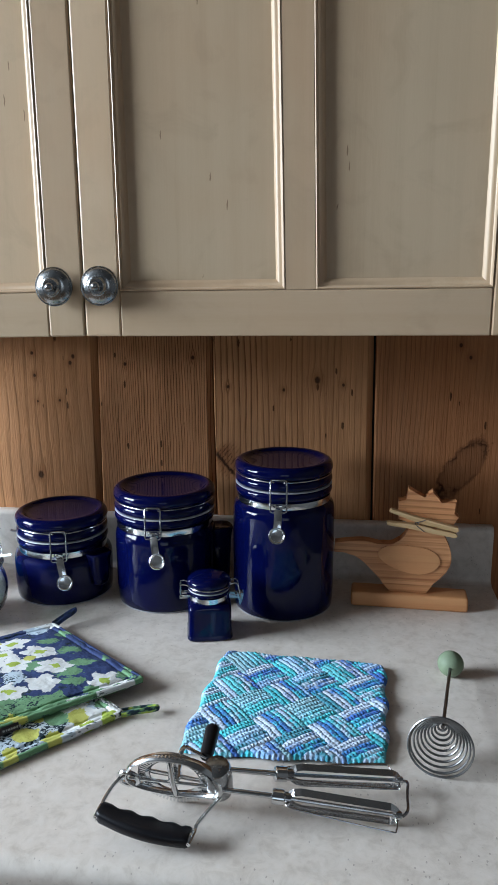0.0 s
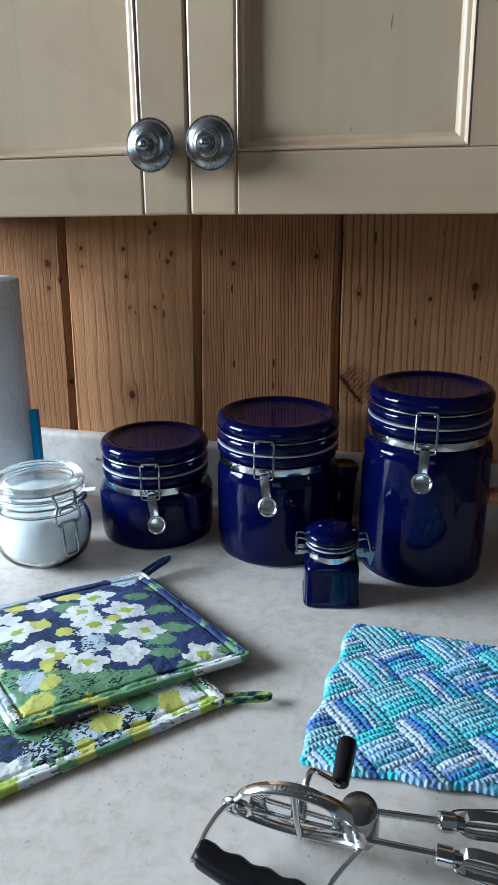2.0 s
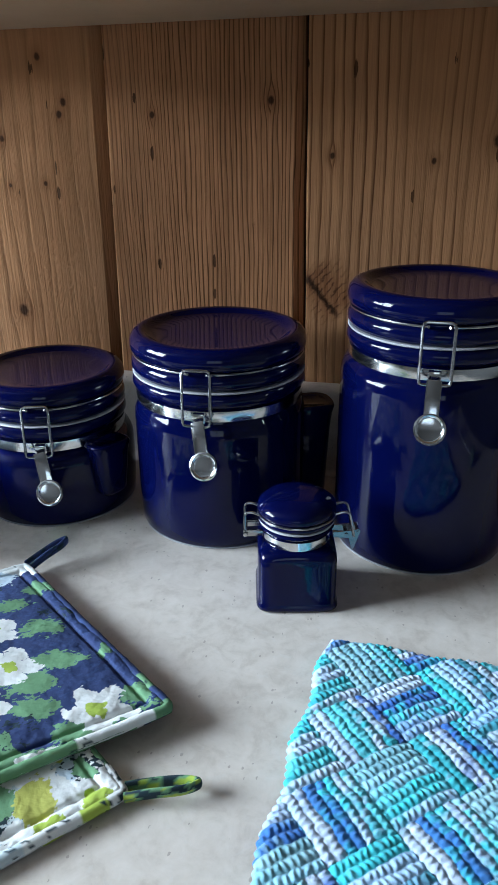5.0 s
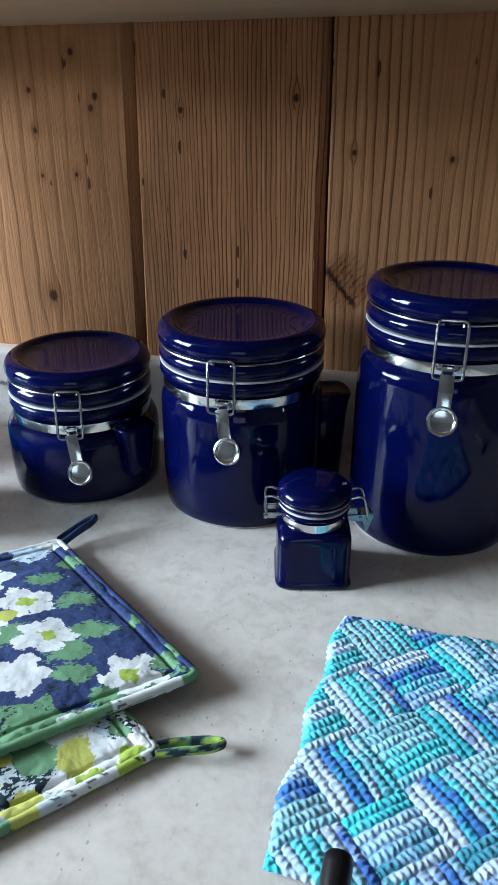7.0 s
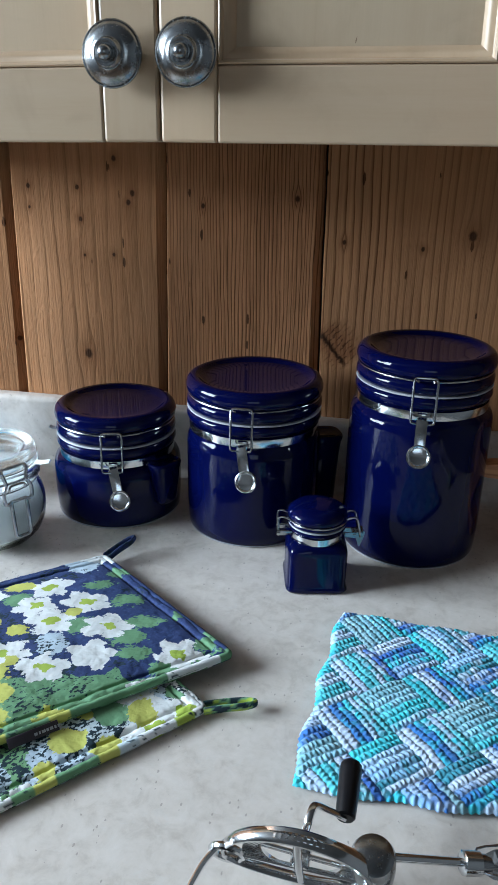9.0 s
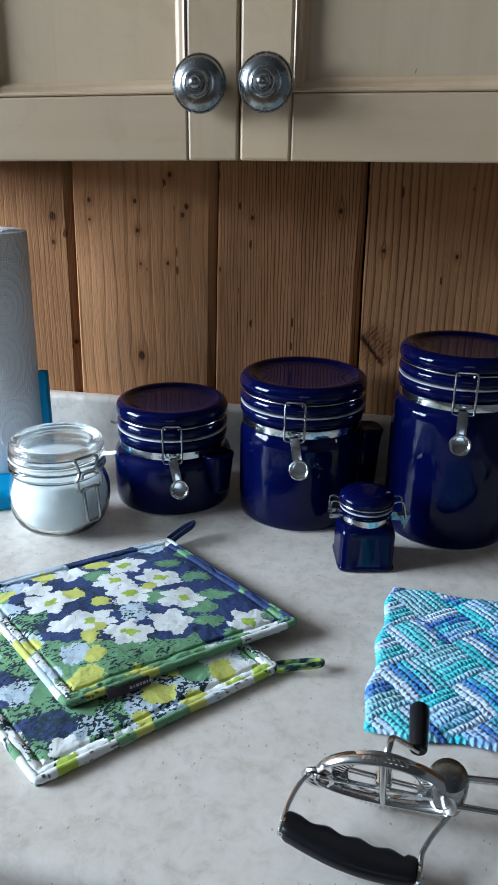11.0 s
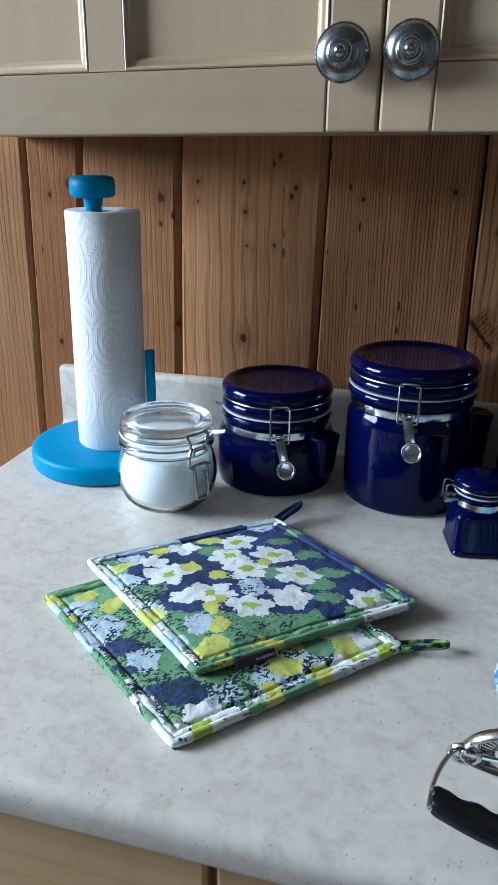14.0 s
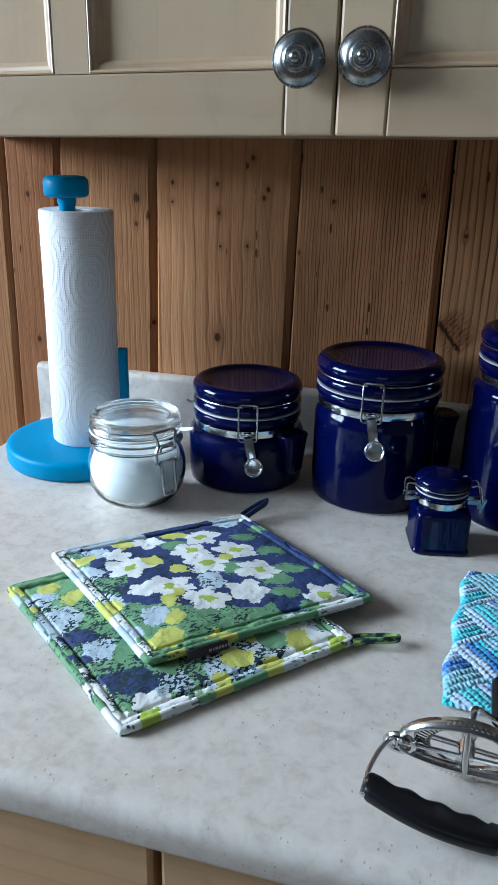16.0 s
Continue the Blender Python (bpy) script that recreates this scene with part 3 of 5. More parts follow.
# ---- base cabinets ----
def base_cabinet(x0, x1):
    ob = thing("base_cabinet", "pale pine base cabinet with a drawer under the worktop", "cabinet", group="base cabinets")
    part("body", box(x0, x1, -0.592, -0.004, 0.1, TOP - 0.031), M_DOOR, ob, smooth=False)
    part("plinth", box(x0, x1, -0.54, -0.52, 0.0, 0.1), M_DARK, ob, smooth=False)
    g = 0.003
    part("drawer_front", box(x0 + g, x1 - g, -0.612, -0.592, 0.72, TOP - 0.044, bevel=0.003), M_BASE, ob, smooth=False)
    part("door", box(x0 + g, x1 - g, -0.612, -0.592, 0.105, 0.712, bevel=0.003), M_BASE, ob, smooth=False)
    return ob


base_cabinet(CT_L + 0.015, -0.2795)
base_cabinet(-0.2785, CT_R - 0.012)


# ---- wall cabinet ----
CAB_B, CAB_T, DOOR_Y = 1.3155, 2.08, -0.295


def knob(x, y, z, parent):
    pr = [(0.0, 0.0300), (0.0022, 0.0296), (0.0042, 0.0280), (0.0050, 0.0258), (0.0046, 0.0240), (0.0052, 0.0228), (0.0064, 0.0226), (0.0074, 0.0234), (0.0086, 0.0232), (0.0094, 0.0218), (0.0098, 0.0196), (0.0106, 0.0186),
          (0.0125, 0.0184), (0.0150, 0.0174), (0.0178, 0.0155), (0.0198, 0.0132), (0.0203, 0.0122), (0.0210, 0.0124), (0.0217, 0.0117), (0.0217, 0.0106), (0.0200, 0.0094), (0.0120, 0.0088), (0.0075, 0.0070), (0.0070, 0.0), (0.0, 0.0)]
    bm = lathe(pr, 48)
    bmesh.ops.transform(bm, matrix=Matrix.Translation((x, y, z)) @ Euler((radians(90), 0, 0)).to_matrix().to_4x4(), verts=bm.verts)
    return part("knob", bm, M_PEWTER, parent, "round stepped pewter knob", angle=50)


def moulding(x0, x1, z0, z1, y, parent):
    """Stuck moulding round a panel opening: a step, a bead and a slope to the panel."""
    w, d = 0.0118, 0.0105
    sec = [(0, 0.0005), (0.0005, -0.0018), (0.0016, -0.0024), (0.0030, -0.0016), (0.0034, 0.0004), (0.0042, 0.0012), (0.0066, 0.0018), (0.0088, 0.0034), (0.0106, 0.0058), (w, 0.0078), (w, d), (0, d)]
    bm = bmesh.new()
    loops = []
    for o, dy in sec:
        loops.append([bm.verts.new(p) for p in ((x0 + o, y + dy, z0 + o), (x1 - o, y + dy, z0 + o), (x1 - o, y + dy, z1 - o), (x0 + o, y + dy, z1 - o))])
    n = len(sec)
    for i in range(n):
        a, b = loops[i], loops[(i + 1) % n]
        for k in range(4):
            bm.faces.new((a[k], a[(k + 1) % 4], b[(k + 1) % 4], b[k]))
    return part("moulding", bm, M_DOOR, parent, angle=25)


def cabinet_door(x0, x1, inner, mid, parent, knob_x, lean=0.0):
    """A two-panel door: outer stiles, a middle stile, two rails, two panels with moulding and a knob."""
    ob = new("door")
    ob.parent = parent
    ob.empty_display_size = 0.02
    y0, y1 = DOOR_Y, DOOR_Y + 0.02
    zb, zt = CAB_B - 0.005, CAB_T
    rail_b, rail_t = zb + 0.050, zt - 0.05
    s0, s1 = inner
    bev = 0.0022
    part("stile", box(x0, s0, y0, y1, zb, zt, bevel=bev), M_DOOR, ob, smooth=False)
    part("stile", box(s1, x1, y0, y1, zb, zt, bevel=bev), M_DOOR, ob, smooth=False)
    part("rail", box(s0 + 0.0003, s1 - 0.0003, y0 + 0.0002, y1, zb, rail_b, bevel=0.0015), M_RAIL, ob, smooth=False)
    part("rail", box(s0 + 0.0003, s1 - 0.0003, y0 + 0.0002, y1, rail_t, zt, bevel=0.0015), M_RAIL, ob, smooth=False)
    part("stile", box(mid[0], mid[1], y0 + 0.0002, y1, rail_b + 0.0002, rail_t - 0.0002, bevel=0.0003), M_DOOR, ob, smooth=False)
    for a, b in ((s0, mid[0]), (mid[1], s1)):
        part("panel", box(a + 0.002, b - 0.002, y0 + 0.0092, y0 + 0.0142, rail_b + 0.002, rail_t - 0.002), M_PANEL, ob, smooth=False)
        moulding(a, b, rail_b, rail_t, y0 + 0.002, ob)
    # the middle stile stands a little out of plumb
    for o in ob.children:
        for v in o.data.vertices if lean else ():
            near = min((v.co.x - s0) / (mid[0] - s0), (s1 - v.co.x) / (s1 - mid[1]), 1.0)
            v.co.x -= max(near, 0.0) * lean * (v.co.z - 1.36)
    knob(knob_x, y0, 1.367, ob)
    return ob


cab = thing("wall_cabinet", "pale varnished pine wall cabinet with two panelled doors", "cabinet")
part("body", box(-0.735, 0.256, -0.2745, -0.0015, CAB_B, CAB_T), M_DOOR, cab, smooth=False)
cabinet_door(-0.2362, 0.254, (-0.1948, 0.2105), (-0.0085, 0.0240), cab, -0.214, 0.023)
cabinet_door(-0.733, -0.2375, (-0.684, -0.2795), (-0.4875, -0.4545), cab, -0.2665)

# the cabinet hangs a little out of square: its one end sags
for o in cab.children_recursive:
    if o.type == "MESH":
        for v in o.data.vertices:
            v.co.z += (0.019 if v.co.x < -0.2367 else 0.008) * (v.co.x + 0.2367) - 0.003
            v.co.x -= 0.0018

# ---- canisters on the worktop ----
def canister(x, y, h, r, lid_r, turn, label, lug=None, lug_turn=0.0, tab=None, lean=0.0):
    """A glazed clip-top canister; turn is the way its clasp faces, 0 towards the room."""
    ob = thing("canister", label, "canister", pose(x, y, TOP), group="cobalt canister set")
    sh = h - 0.060
    rn = min(r, lid_r) - 0.0035
    body = [(0.0, 0.0020), (r - 0.0028, 0.0020), (r - 0.0014, 0.0034), (r - 0.0008, 0.012), (r, 0.03), (r, sh - 0.012), (r - 0.0006, sh - 0.006), (r - 0.003, sh - 0.0005), (rn - 0.001, sh + 0.0025),
            (rn - 0.0015, sh + 0.0125), (rn, sh + 0.0135), (lid_r - 0.0018, sh + 0.0155), (lid_r - 0.0002, sh + 0.0190), (lid_r - 0.0010, sh + 0.0230), (lid_r - 0.0030, sh + 0.0255), (rn - 0.006, sh + 0.0258), (0, sh + 0.0258)]
    part("body", lathe(body, 72), M_BLUE, ob, angle=60)
    part("foot_ring", lathe([(r - 0.0095, 0.0), (r - 0.0035, 0.0), (r - 0.0022, 0.0008), (r - 0.0020, 0.0019), (r - 0.0095, 0.0019), (r - 0.0095, 0.0)], 72), M_GASKET, ob, "bare pale clay foot ring")
    g = sh + 0.0261
    gasket = lathe([(rn - 0.004, g), (lid_r - 0.0015, g), (lid_r - 0.0008, g + 0.0008), (lid_r - 0.0015, g + 0.0016), (rn - 0.004, g + 0.0016)], 72)
    if tab is not None:
        t2 = tube([(lid_r - 0.004, 0, g + 0.0008), (lid_r + 0.004, 0, g + 0.001), (lid_r + 0.008, 0, g + 0.003)], 0.004, 8, flat=0.3, up=(0, 0, 1))
        bmesh.ops.rotate(t2, verts=t2.verts, cent=(0, 0, 0), matrix=Euler((0, 0, radians(tab))).to_matrix())
        gasket = join(gasket, t2)
    part("gasket", gasket, M_GASKET, ob, "grey rubber gasket")
    L = g + 0.0018
    lid = [(0, L), (rn - 0.002, L), (lid_r - 0.0022, L + 0.0010), (lid_r - 0.0003, L + 0.0050), (lid_r - 0.0006, L + 0.0090), (lid_r - 0.0024, L + 0.0125), (lid_r - 0.0042, L + 0.0138), (lid_r - 0.0042, L + 0.0158), (lid_r - 0.0016, L + 0.0172),
           (lid_r, L + 0.0205), (lid_r + 0.0003, L + 0.0245), (lid_r - 0.0008, L + 0.0290), (lid_r - 0.0034, L + 0.0325), (lid_r - 0.0070, L + 0.0342), (lid_r - 0.0100, L + 0.0342), (lid_r - 0.0124, L + 0.0330), (lid_r - 0.0150, L + 0.0308), (lid_r - 0.0185, L + 0.0296), (lid_r - 0.030, L + 0.0288), (0, L + 0.0284)]
    lid = [(q, L + (z - L) * 0.945) for q, z in lid]
    part("lid", lathe(lid, 72), M_BLUE, ob, "glazed lid with a dished top", angle=60)
    # steel band and wire ring
    bz, br = sh + 0.0078, rn + 0.0008
    part("band", lathe([(br - 0.001, bz - 0.0042), (br, bz - 0.0042), (br + 0.0004, bz), (br, bz + 0.0042), (br - 0.001, bz + 0.0042), (br - 0.001, bz - 0.0042)], 72), M_STEEL, ob, "bright steel band")
    wz, wr = L + 0.0140, lid_r - 0.0026
    ring = []
    for k in range(73):
        a = radians(-90 + 9 + k * (342 / 72))
        ring.append((wr * math.cos(a), wr * math.sin(a), wz))
    ring = [(0.007, -(wr + 0.0035), wz + 0.001)] + ring + [(-0.007, -(wr + 0.0035), wz + 0.001)]
    tr = Euler((0, 0, radians(turn))).to_matrix()
    bm = tube(ring, 0.0011, 8)
    bmesh.ops.rotate(bm, verts=bm.verts, cent=(0, 0, 0), matrix=tr)
    part("wire_ring", bm, M_WIRE, ob)
    clasp = new("clasp")
    clasp.parent = ob
    clasp.matrix_basis = pose(0, 0, 0, 0, 0, turn)
    fy = -(max(wr, br) + 0.0055)
    zt, zb = wz + 0.0045, bz - 0.004
    w = 0.0108
    loop = [(-w, fy - 0.004, zb + 0.003), (-w, fy - 0.001, zt - 0.003), (-w + 0.0008, fy + 0.0005, zt - 0.001), (-w + 0.003, fy + 0.001, zt), (w - 0.003, fy + 0.001, zt), (w - 0.0008, fy + 0.0005, zt - 0.001), (w, fy - 0.001, zt - 0.003), (w, fy - 0.004, zb + 0.003), (w - 0.0008, fy - 0.0042, zb + 0.0008), (w - 0.003, fy - 0.0043, zb), (-w + 0.003, fy - 0.0043, zb), (-w + 0.0008, fy - 0.0042, zb + 0.0008)]
    part("bail", tube(loop, 0.0012, 8, closed=True), M_WIRE, clasp)
    part("hook", box(-0.0045, 0.0045, fy + 0.001, -br + 0.0005, bz - 0.004, bz + 0.004, bevel=0.0008), M_STEEL, clasp)
    # the lever: a strap that ends in a scooped round tip
    tip = bz - 0.0350
    lv = box(-0.0052, 0.0052, -0.0006, 0.0006, tip + 0.008, bz - 0.001, bevel=0.0004)
    lv = join(lv, box(-0.0052, -0.0044, -0.0006, 0.0032, tip + 0.012, bz - 0.001))
    lv = join(lv, box(0.0044, 0.0052, -0.0006, 0.0032, tip + 0.012, bz - 0.001))
    sp = lathe([(0, 0.0013), (0.0060, 0.0012), (0.0078, 0.0008), (0.0086, -0.0004), (0.0098, -0.0010), (0.0110, -0.0006), (0.0114, 0.0006), (0.0106, 0.0014), (0.0086, 0.0018), (0, 0.0020)], 32)
    bmesh.ops.rotate(sp, verts=sp.verts, cent=(0, 0, 0), matrix=Euler((radians(-90), 0, 0)).to_matrix())
    bmesh.ops.translate(sp, verts=sp.verts, vec=(0, 0, tip))
    lv = join(lv, sp)
    bmesh.ops.rotate(lv, verts=lv.verts, cent=(0, 0, bz), matrix=Euler((radians(-24), radians(-lean), 0)).to_matrix())
    bmesh.ops.translate(lv, verts=lv.verts, vec=(0, fy - 0.0030, 0.0005))
    part("lever", lv, M_STEEL, clasp, "polished lever with a round scooped tip")
    # the hinge at the back
    hb = None
    for s in (-1, 1):
        hb = tube(smooth_path([(s * 0.010, wr - 0.001, wz), (s * 0.010, wr + 0.007, wz + 0.001), (s * 0.010, wr + 0.008, wz - 0.008), (s * 0.010, br + 0.002, bz)], 5), 0.0011, 8, bm=hb)
    hb = box(-0.012, 0.012, br - 0.0003, br + 0.0025, bz - 0.005, bz + 0.005, bevel=0.0006, bm=hb)
    bmesh.ops.rotate(hb, verts=hb.verts, cent=(0, 0, 0), matrix=tr)
    part("hinge", hb, M_WIRE, ob)
    if lug:
        lz, out, drop = lug
        # a spoon sleeve: a tapered rounded block with a hollow in its top
        cx = r + out / 2 - 0.004
        prof = [(0.0, lz - drop), (0.008, lz - drop + 0.0006), (0.0118, lz - drop + 0.005), (0.0142, lz - 0.012), (0.0155, lz + 0.002), (0.0168, lz + 0.0085), (0.0160, lz + 0.0105), (0.0140, lz + 0.0112), (0.0120, lz + 0.0098), (0.0, lz + 0.0088)]
        bm = lathe(prof, 32, power=3.2)
        for v in bm.verts:
            v.co.x = v.co.x * (out + 0.012) / 0.030 + cx
            v.co.y *= 1.15
        bmesh.ops.rotate(bm, verts=bm.verts, cent=(0, 0, 0), matrix=Euler((0, 0, radians(lug_turn))).to_matrix())
        part("spoon_sleeve", bm, M_BLUE, ob, "glazed spoon sleeve on the side", angle=60)
    return ob


canister(-0.3576, -0.1060, 0.1265, 0.0718, 0.0672, 16, "short cobalt-blue glazed canister with a steel clip lid", (0.063, 0.013, 0.040), -28, 195, lean=13)
# its sleeve is drawn extra long, standing in for the deep shade beside it
canister(-0.1985, -0.1105, 0.1705, 0.0724, 0.0726, 1, "medium cobalt-blue glazed canister with a steel clip lid", (0.088, 0.024, 0.082), 24, lean=14)
canister(-0.0250, -0.1165, 0.2155, 0.0715, 0.0682, -1, "tall cobalt-blue glazed canister with a steel clip lid", lean=-1)


def spice_jar(x, y, turn):
    ob = thing("spice_jar", "small square cobalt-blue glazed spice jar with a clip lid", "jar", pose(x, y, TOP, 0, 0, turn), group="cobalt canister set")
    h = 0.0284
    body = [(0, 0.0012, 5), (h - 0.003, 0.0, 6), (h + 0.0008, 0.0012, 7), (h + 0.0014, 0.0032, 8), (h + 0.0008, 0.0050, 8), (h - 0.0002, 0.0068, 8), (h, 0.038, 8), (h - 0.0002, 0.0425, 7), (h - 0.0009, 0.0460, 5.2), (h - 0.0024, 0.0482, 3.6), (h - 0.0048, 0.0494, 2.2), (h - 0.0050, 0.0565, 2.0),
            (h - 0.0030, 0.0580, 2.0), (h - 0.0012, 0.0600, 2.0), (h - 0.0030, 0.0625, 2.0), (0, 0.0625, 2.0)]
    bm = lathe(body, 80, 2.0)
    part("body", bm, M_BLUE, ob, angle=60)
    part("gasket", lathe([(0.018, 0.0627), (h - 0.0016, 0.0627), (h - 0.0010, 0.0635), (h - 0.0016, 0.0643), (0.018, 0.0643)], 56), M_GASKET, ob, "grey rubber gasket")
    part("lid", lathe([(0, 0.0645), (h - 0.002, 0.0645), (h, 0.0665), (h - 0.0002, 0.0682), (h - 0.0016, 0.0692), (h - 0.0012, 0.0704), (h + 0.0004, 0.0728), (h - 0.0008, 0.0766), (h - 0.0050, 0.0800), (h - 0.012, 0.0822), (0.007, 0.0832), (0, 0.0834)], 56), M_BLUE, ob, "domed glazed lid", angle=60)
    br = h - 0.0038
    part("band", lathe([(br - 0.001, 0.0494), (br, 0.0494), (br, 0.0560), (br - 0.001, 0.0560), (br - 0.001, 0.0494)], 56), M_STEEL, ob, "bright steel band")
    part("wire_ring", tube([((h - 0.0006) * math.cos(a), (h - 0.0006) * math.sin(a), 0.0695) for a in [2 * math.pi * k / 48 for k in range(48)]], 0.0010, 8, closed=True), M_WIRE, ob)
    hinge = None
    for s in (-1, 1):
        hinge = tube(smooth_path([(-h + 0.001, s * 0.007, 0.0695), (-h - 0.004, s * 0.007, 0.0715), (-h - 0.0085, s * 0.007, 0.070), (-h - 0.009, s * 0.007, 0.062), (-h - 0.0085, s * 0.007, 0.056)], 5), 0.0010, 8, bm=hinge)
    hinge = box(-h - 0.0105, -h + 0.004, -0.0085, -0.0055, 0.0525, 0.0575, bevel=0.0006, bm=hinge)
    hinge = box(-h - 0.0105, -h + 0.004, 0.0055, 0.0085, 0.0525, 0.0575, bevel=0.0006, bm=hinge)
    hinge = tube([(-h - 0.0088, -0.0105, 0.055), (-h - 0.0088, 0.0105, 0.055)], 0.0016, 8, bm=hinge)
    part("hinge", hinge, M_WIRE, ob)
    clasp = new("clasp")
    clasp.parent = ob
    bail = tube(smooth_path([(h - 0.001, -0.007, 0.0695), (h + 0.006, -0.007, 0.0712), (h + 0.0095, -0.007, 0.068), (h + 0.0125, -0.007, 0.052), (h + 0.0135, 0, 0.050), (h + 0.0125, 0.007, 0.052), (h + 0.0095, 0.007, 0.068), (h + 0.006, 0.007, 0.0712), (h - 0.001, 0.007, 0.0695)], 5), 0.0010, 8)
    part("bail", bail, M_WIRE, clasp)
    lever = None
    for q in (-0.0055, 0.0047):
        lever = join(lever, extrude_profile([(h - 0.002, 0.0535), (h + 0.009, 0.0545), (h + 0.0165, 0.0560), (h + 0.0175, 0.0540), (h + 0.0130, 0.0395), (h + 0.0115, 0.0395), (h + 0.0095, 0.0485), (h - 0.002, 0.0495)], 0.0008, "y", q))
    lever = tube([(h + 0.0155, -0.0055, 0.0545), (h + 0.0155, 0.0055, 0.0545)], 0.0012, 8, bm=lever)
    lever = tube([(h + 0.0075, -0.0065, 0.0515), (h + 0.0075, 0.0065, 0.0515)], 0.0014, 8, bm=lever)
    part("lever", lever, M_WIRE, clasp, "folded steel lever", smooth=False)
    return ob


spice_jar(-0.1150, -0.2225, 12)


def glass_jar(x, y):
    ob = thing("glass_jar", "clear glass clip-top jar full of white sugar", "jar", pose(x, y, TOP))
    outer = [(0, 0.0), (0.027, 0.0), (0.0345, 0.0012), (0.0425, 0.0058), (0.0502, 0.0142), (0.0548, 0.026), (0.0564, 0.038), (0.0560, 0.050), (0.0536, 0.061), (0.0505, 0.0680), (0.0492, 0.0715), (0.0500, 0.0730), (0.0525, 0.0742), (0.0535, 0.0765), (0.0528, 0.0790), (0.0508, 0.0800),
             (0.0508, 0.0820), (0.0528, 0.0832), (0.0532, 0.0852), (0.0515, 0.0868)]
    inner = [(0.0450, 0.0868), (0.0448, 0.0715), (0.0470, 0.066), (0.0500, 0.058), (0.0526, 0.048), (0.0530, 0.038), (0.0515, 0.027), (0.0470, 0.0175), (0.039, 0.0085), (0.028, 0.0050), (0, 0.0045)]
    glass = part("body", lathe(outer + inner, 72), M_GLASS, ob, "clear rounded glass body", angle=60)
    sugar = [(0, 0.0048), (0.0279, 0.0053), (0.0388, 0.0088), (0.0468, 0.0177), (0.0512, 0.0271), (0.0527, 0.038), (0.0523, 0.048), (0.0497, 0.058), (0.0472, 0.0636), (0.0450, 0.0655), (0.04, 0.0665), (0.02, 0.0675), (0, 0.0670)]
    part("sugar", lathe(sugar, 64), M_SUGAR, ob, "white granulated sugar")
    gk = lathe([(0.044, 0.0870), (0.0518, 0.0870), (0.0524, 0.0880), (0.0518, 0.0890), (0.044, 0.0890), (0.044, 0.0870)], 64)
    tb = tube([(0.050, 0, 0.088), (0.058, 0, 0.0882), (0.066, 0, 0.0895)], 0.005, 10, flat=0.25, up=(0, 0, 1))
    bmesh.ops.rotate(tb, verts=tb.verts, cent=(0, 0, 0), matrix=Euler((0, 0, radians(12))).to_matrix())
    part("gasket", join(gk, tb), M_WHITEGASKET, ob, "pale rubber gasket with a pull tab")
    lid = [(0, 0.1012), (0.036, 0.1010), (0.0425, 0.0985), (0.0440, 0.0900), (0.0445, 0.0893), (0.0512, 0.0894), (0.0522, 0.0915), (0.0520, 0.0950), (0.0502, 0.0968), (0.0505, 0.0990), (0.0508, 0.1030), (0.0500, 0.1056), (0.0480, 0.1072), (0.0450, 0.1074), (0.0425, 0.1062), (0.038, 0.1054), (0, 0.1050)]
    glass_lid = part("lid", lathe(lid, 72), M_LIDGLASS, ob, "clear glass lid with a raised rim", angle=60)
    glass.visible_shadow = glass_lid.visible_shadow = False
    part("wire_ring", tube([(0.0512 * math.cos(a), 0.0512 * math.sin(a), 0.0972) for a in [2 * math.pi * k / 56 for k in range(56)]], 0.0009, 8, closed=True), M_WIRE, ob)
    part("neck_wire", tube([(0.0513 * math.cos(a), 0.0513 * math.sin(a), 0.0810) for a in [2 * math.pi * k / 56 for k in range(56)]], 0.0010, 8, closed=True), M_WIRE, ob)
    part("shoulder_wire", tube([(0.0502 * math.cos(a), 0.0502 * math.sin(a), 0.0712) for a in [2 * math.pi * k / 56 for k in range(56)]], 0.0008, 8, closed=True), M_WIRE, ob)
    clasp = new("clasp")
    clasp.parent = ob
    clasp.matrix_basis = pose(0, 0, 0, 0, 0, 58)
    f = -0.0555
    w = 0.0135
    bail = [(-w + 0.002, f + 0.004, 0.0985), (-w, f - 0.0005, 0.0965), (-w + 0.0022, f - 0.002, 0.088), (-w + 0.0022, f - 0.003, 0.084), (-w - 0.0012, f - 0.004, 0.077), (-w - 0.0012, f - 0.004, 0.067), (-w + 0.002, f - 0.004, 0.064), (-w + 0.006, f - 0.004, 0.066)]
    part("bail", tube(smooth_path(bail, 4), 0.0019, 8), M_WIRE, clasp)
    part("bail", tube(smooth_path([(-p[0], p[1], p[2]) for p in bail], 4), 0.0019, 8), M_WIRE, clasp)
    part("bail_top", tube([(-w + 0.002, f + 0.004, 0.0985), (w - 0.002, f + 0.004, 0.0985)], 0.0012, 8), M_WIRE, clasp)
    part("pivot", tube(smooth_path([(-0.0085, f - 0.003, 0.076), (-0.0085, f - 0.004, 0.080), (-0.0055, f - 0.002, 0.0815), (0.0055, f - 0.002, 0.0815), (0.0085, f - 0.004, 0.080), (0.0085, f - 0.003, 0.076)], 5), 0.0012, 8), M_WIRE, clasp)
    lev = [(-0.0075, f - 0.004, 0.066), (-0.0085, f - 0.0045, 0.060), (-0.0082, f - 0.007, 0.030), (-0.006, f - 0.007, 0.0275), (0.006, f - 0.007, 0.0275), (0.0082, f - 0.007, 0.030), (0.0085, f - 0.0045, 0.060), (0.0075, f - 0.004, 0.066)]
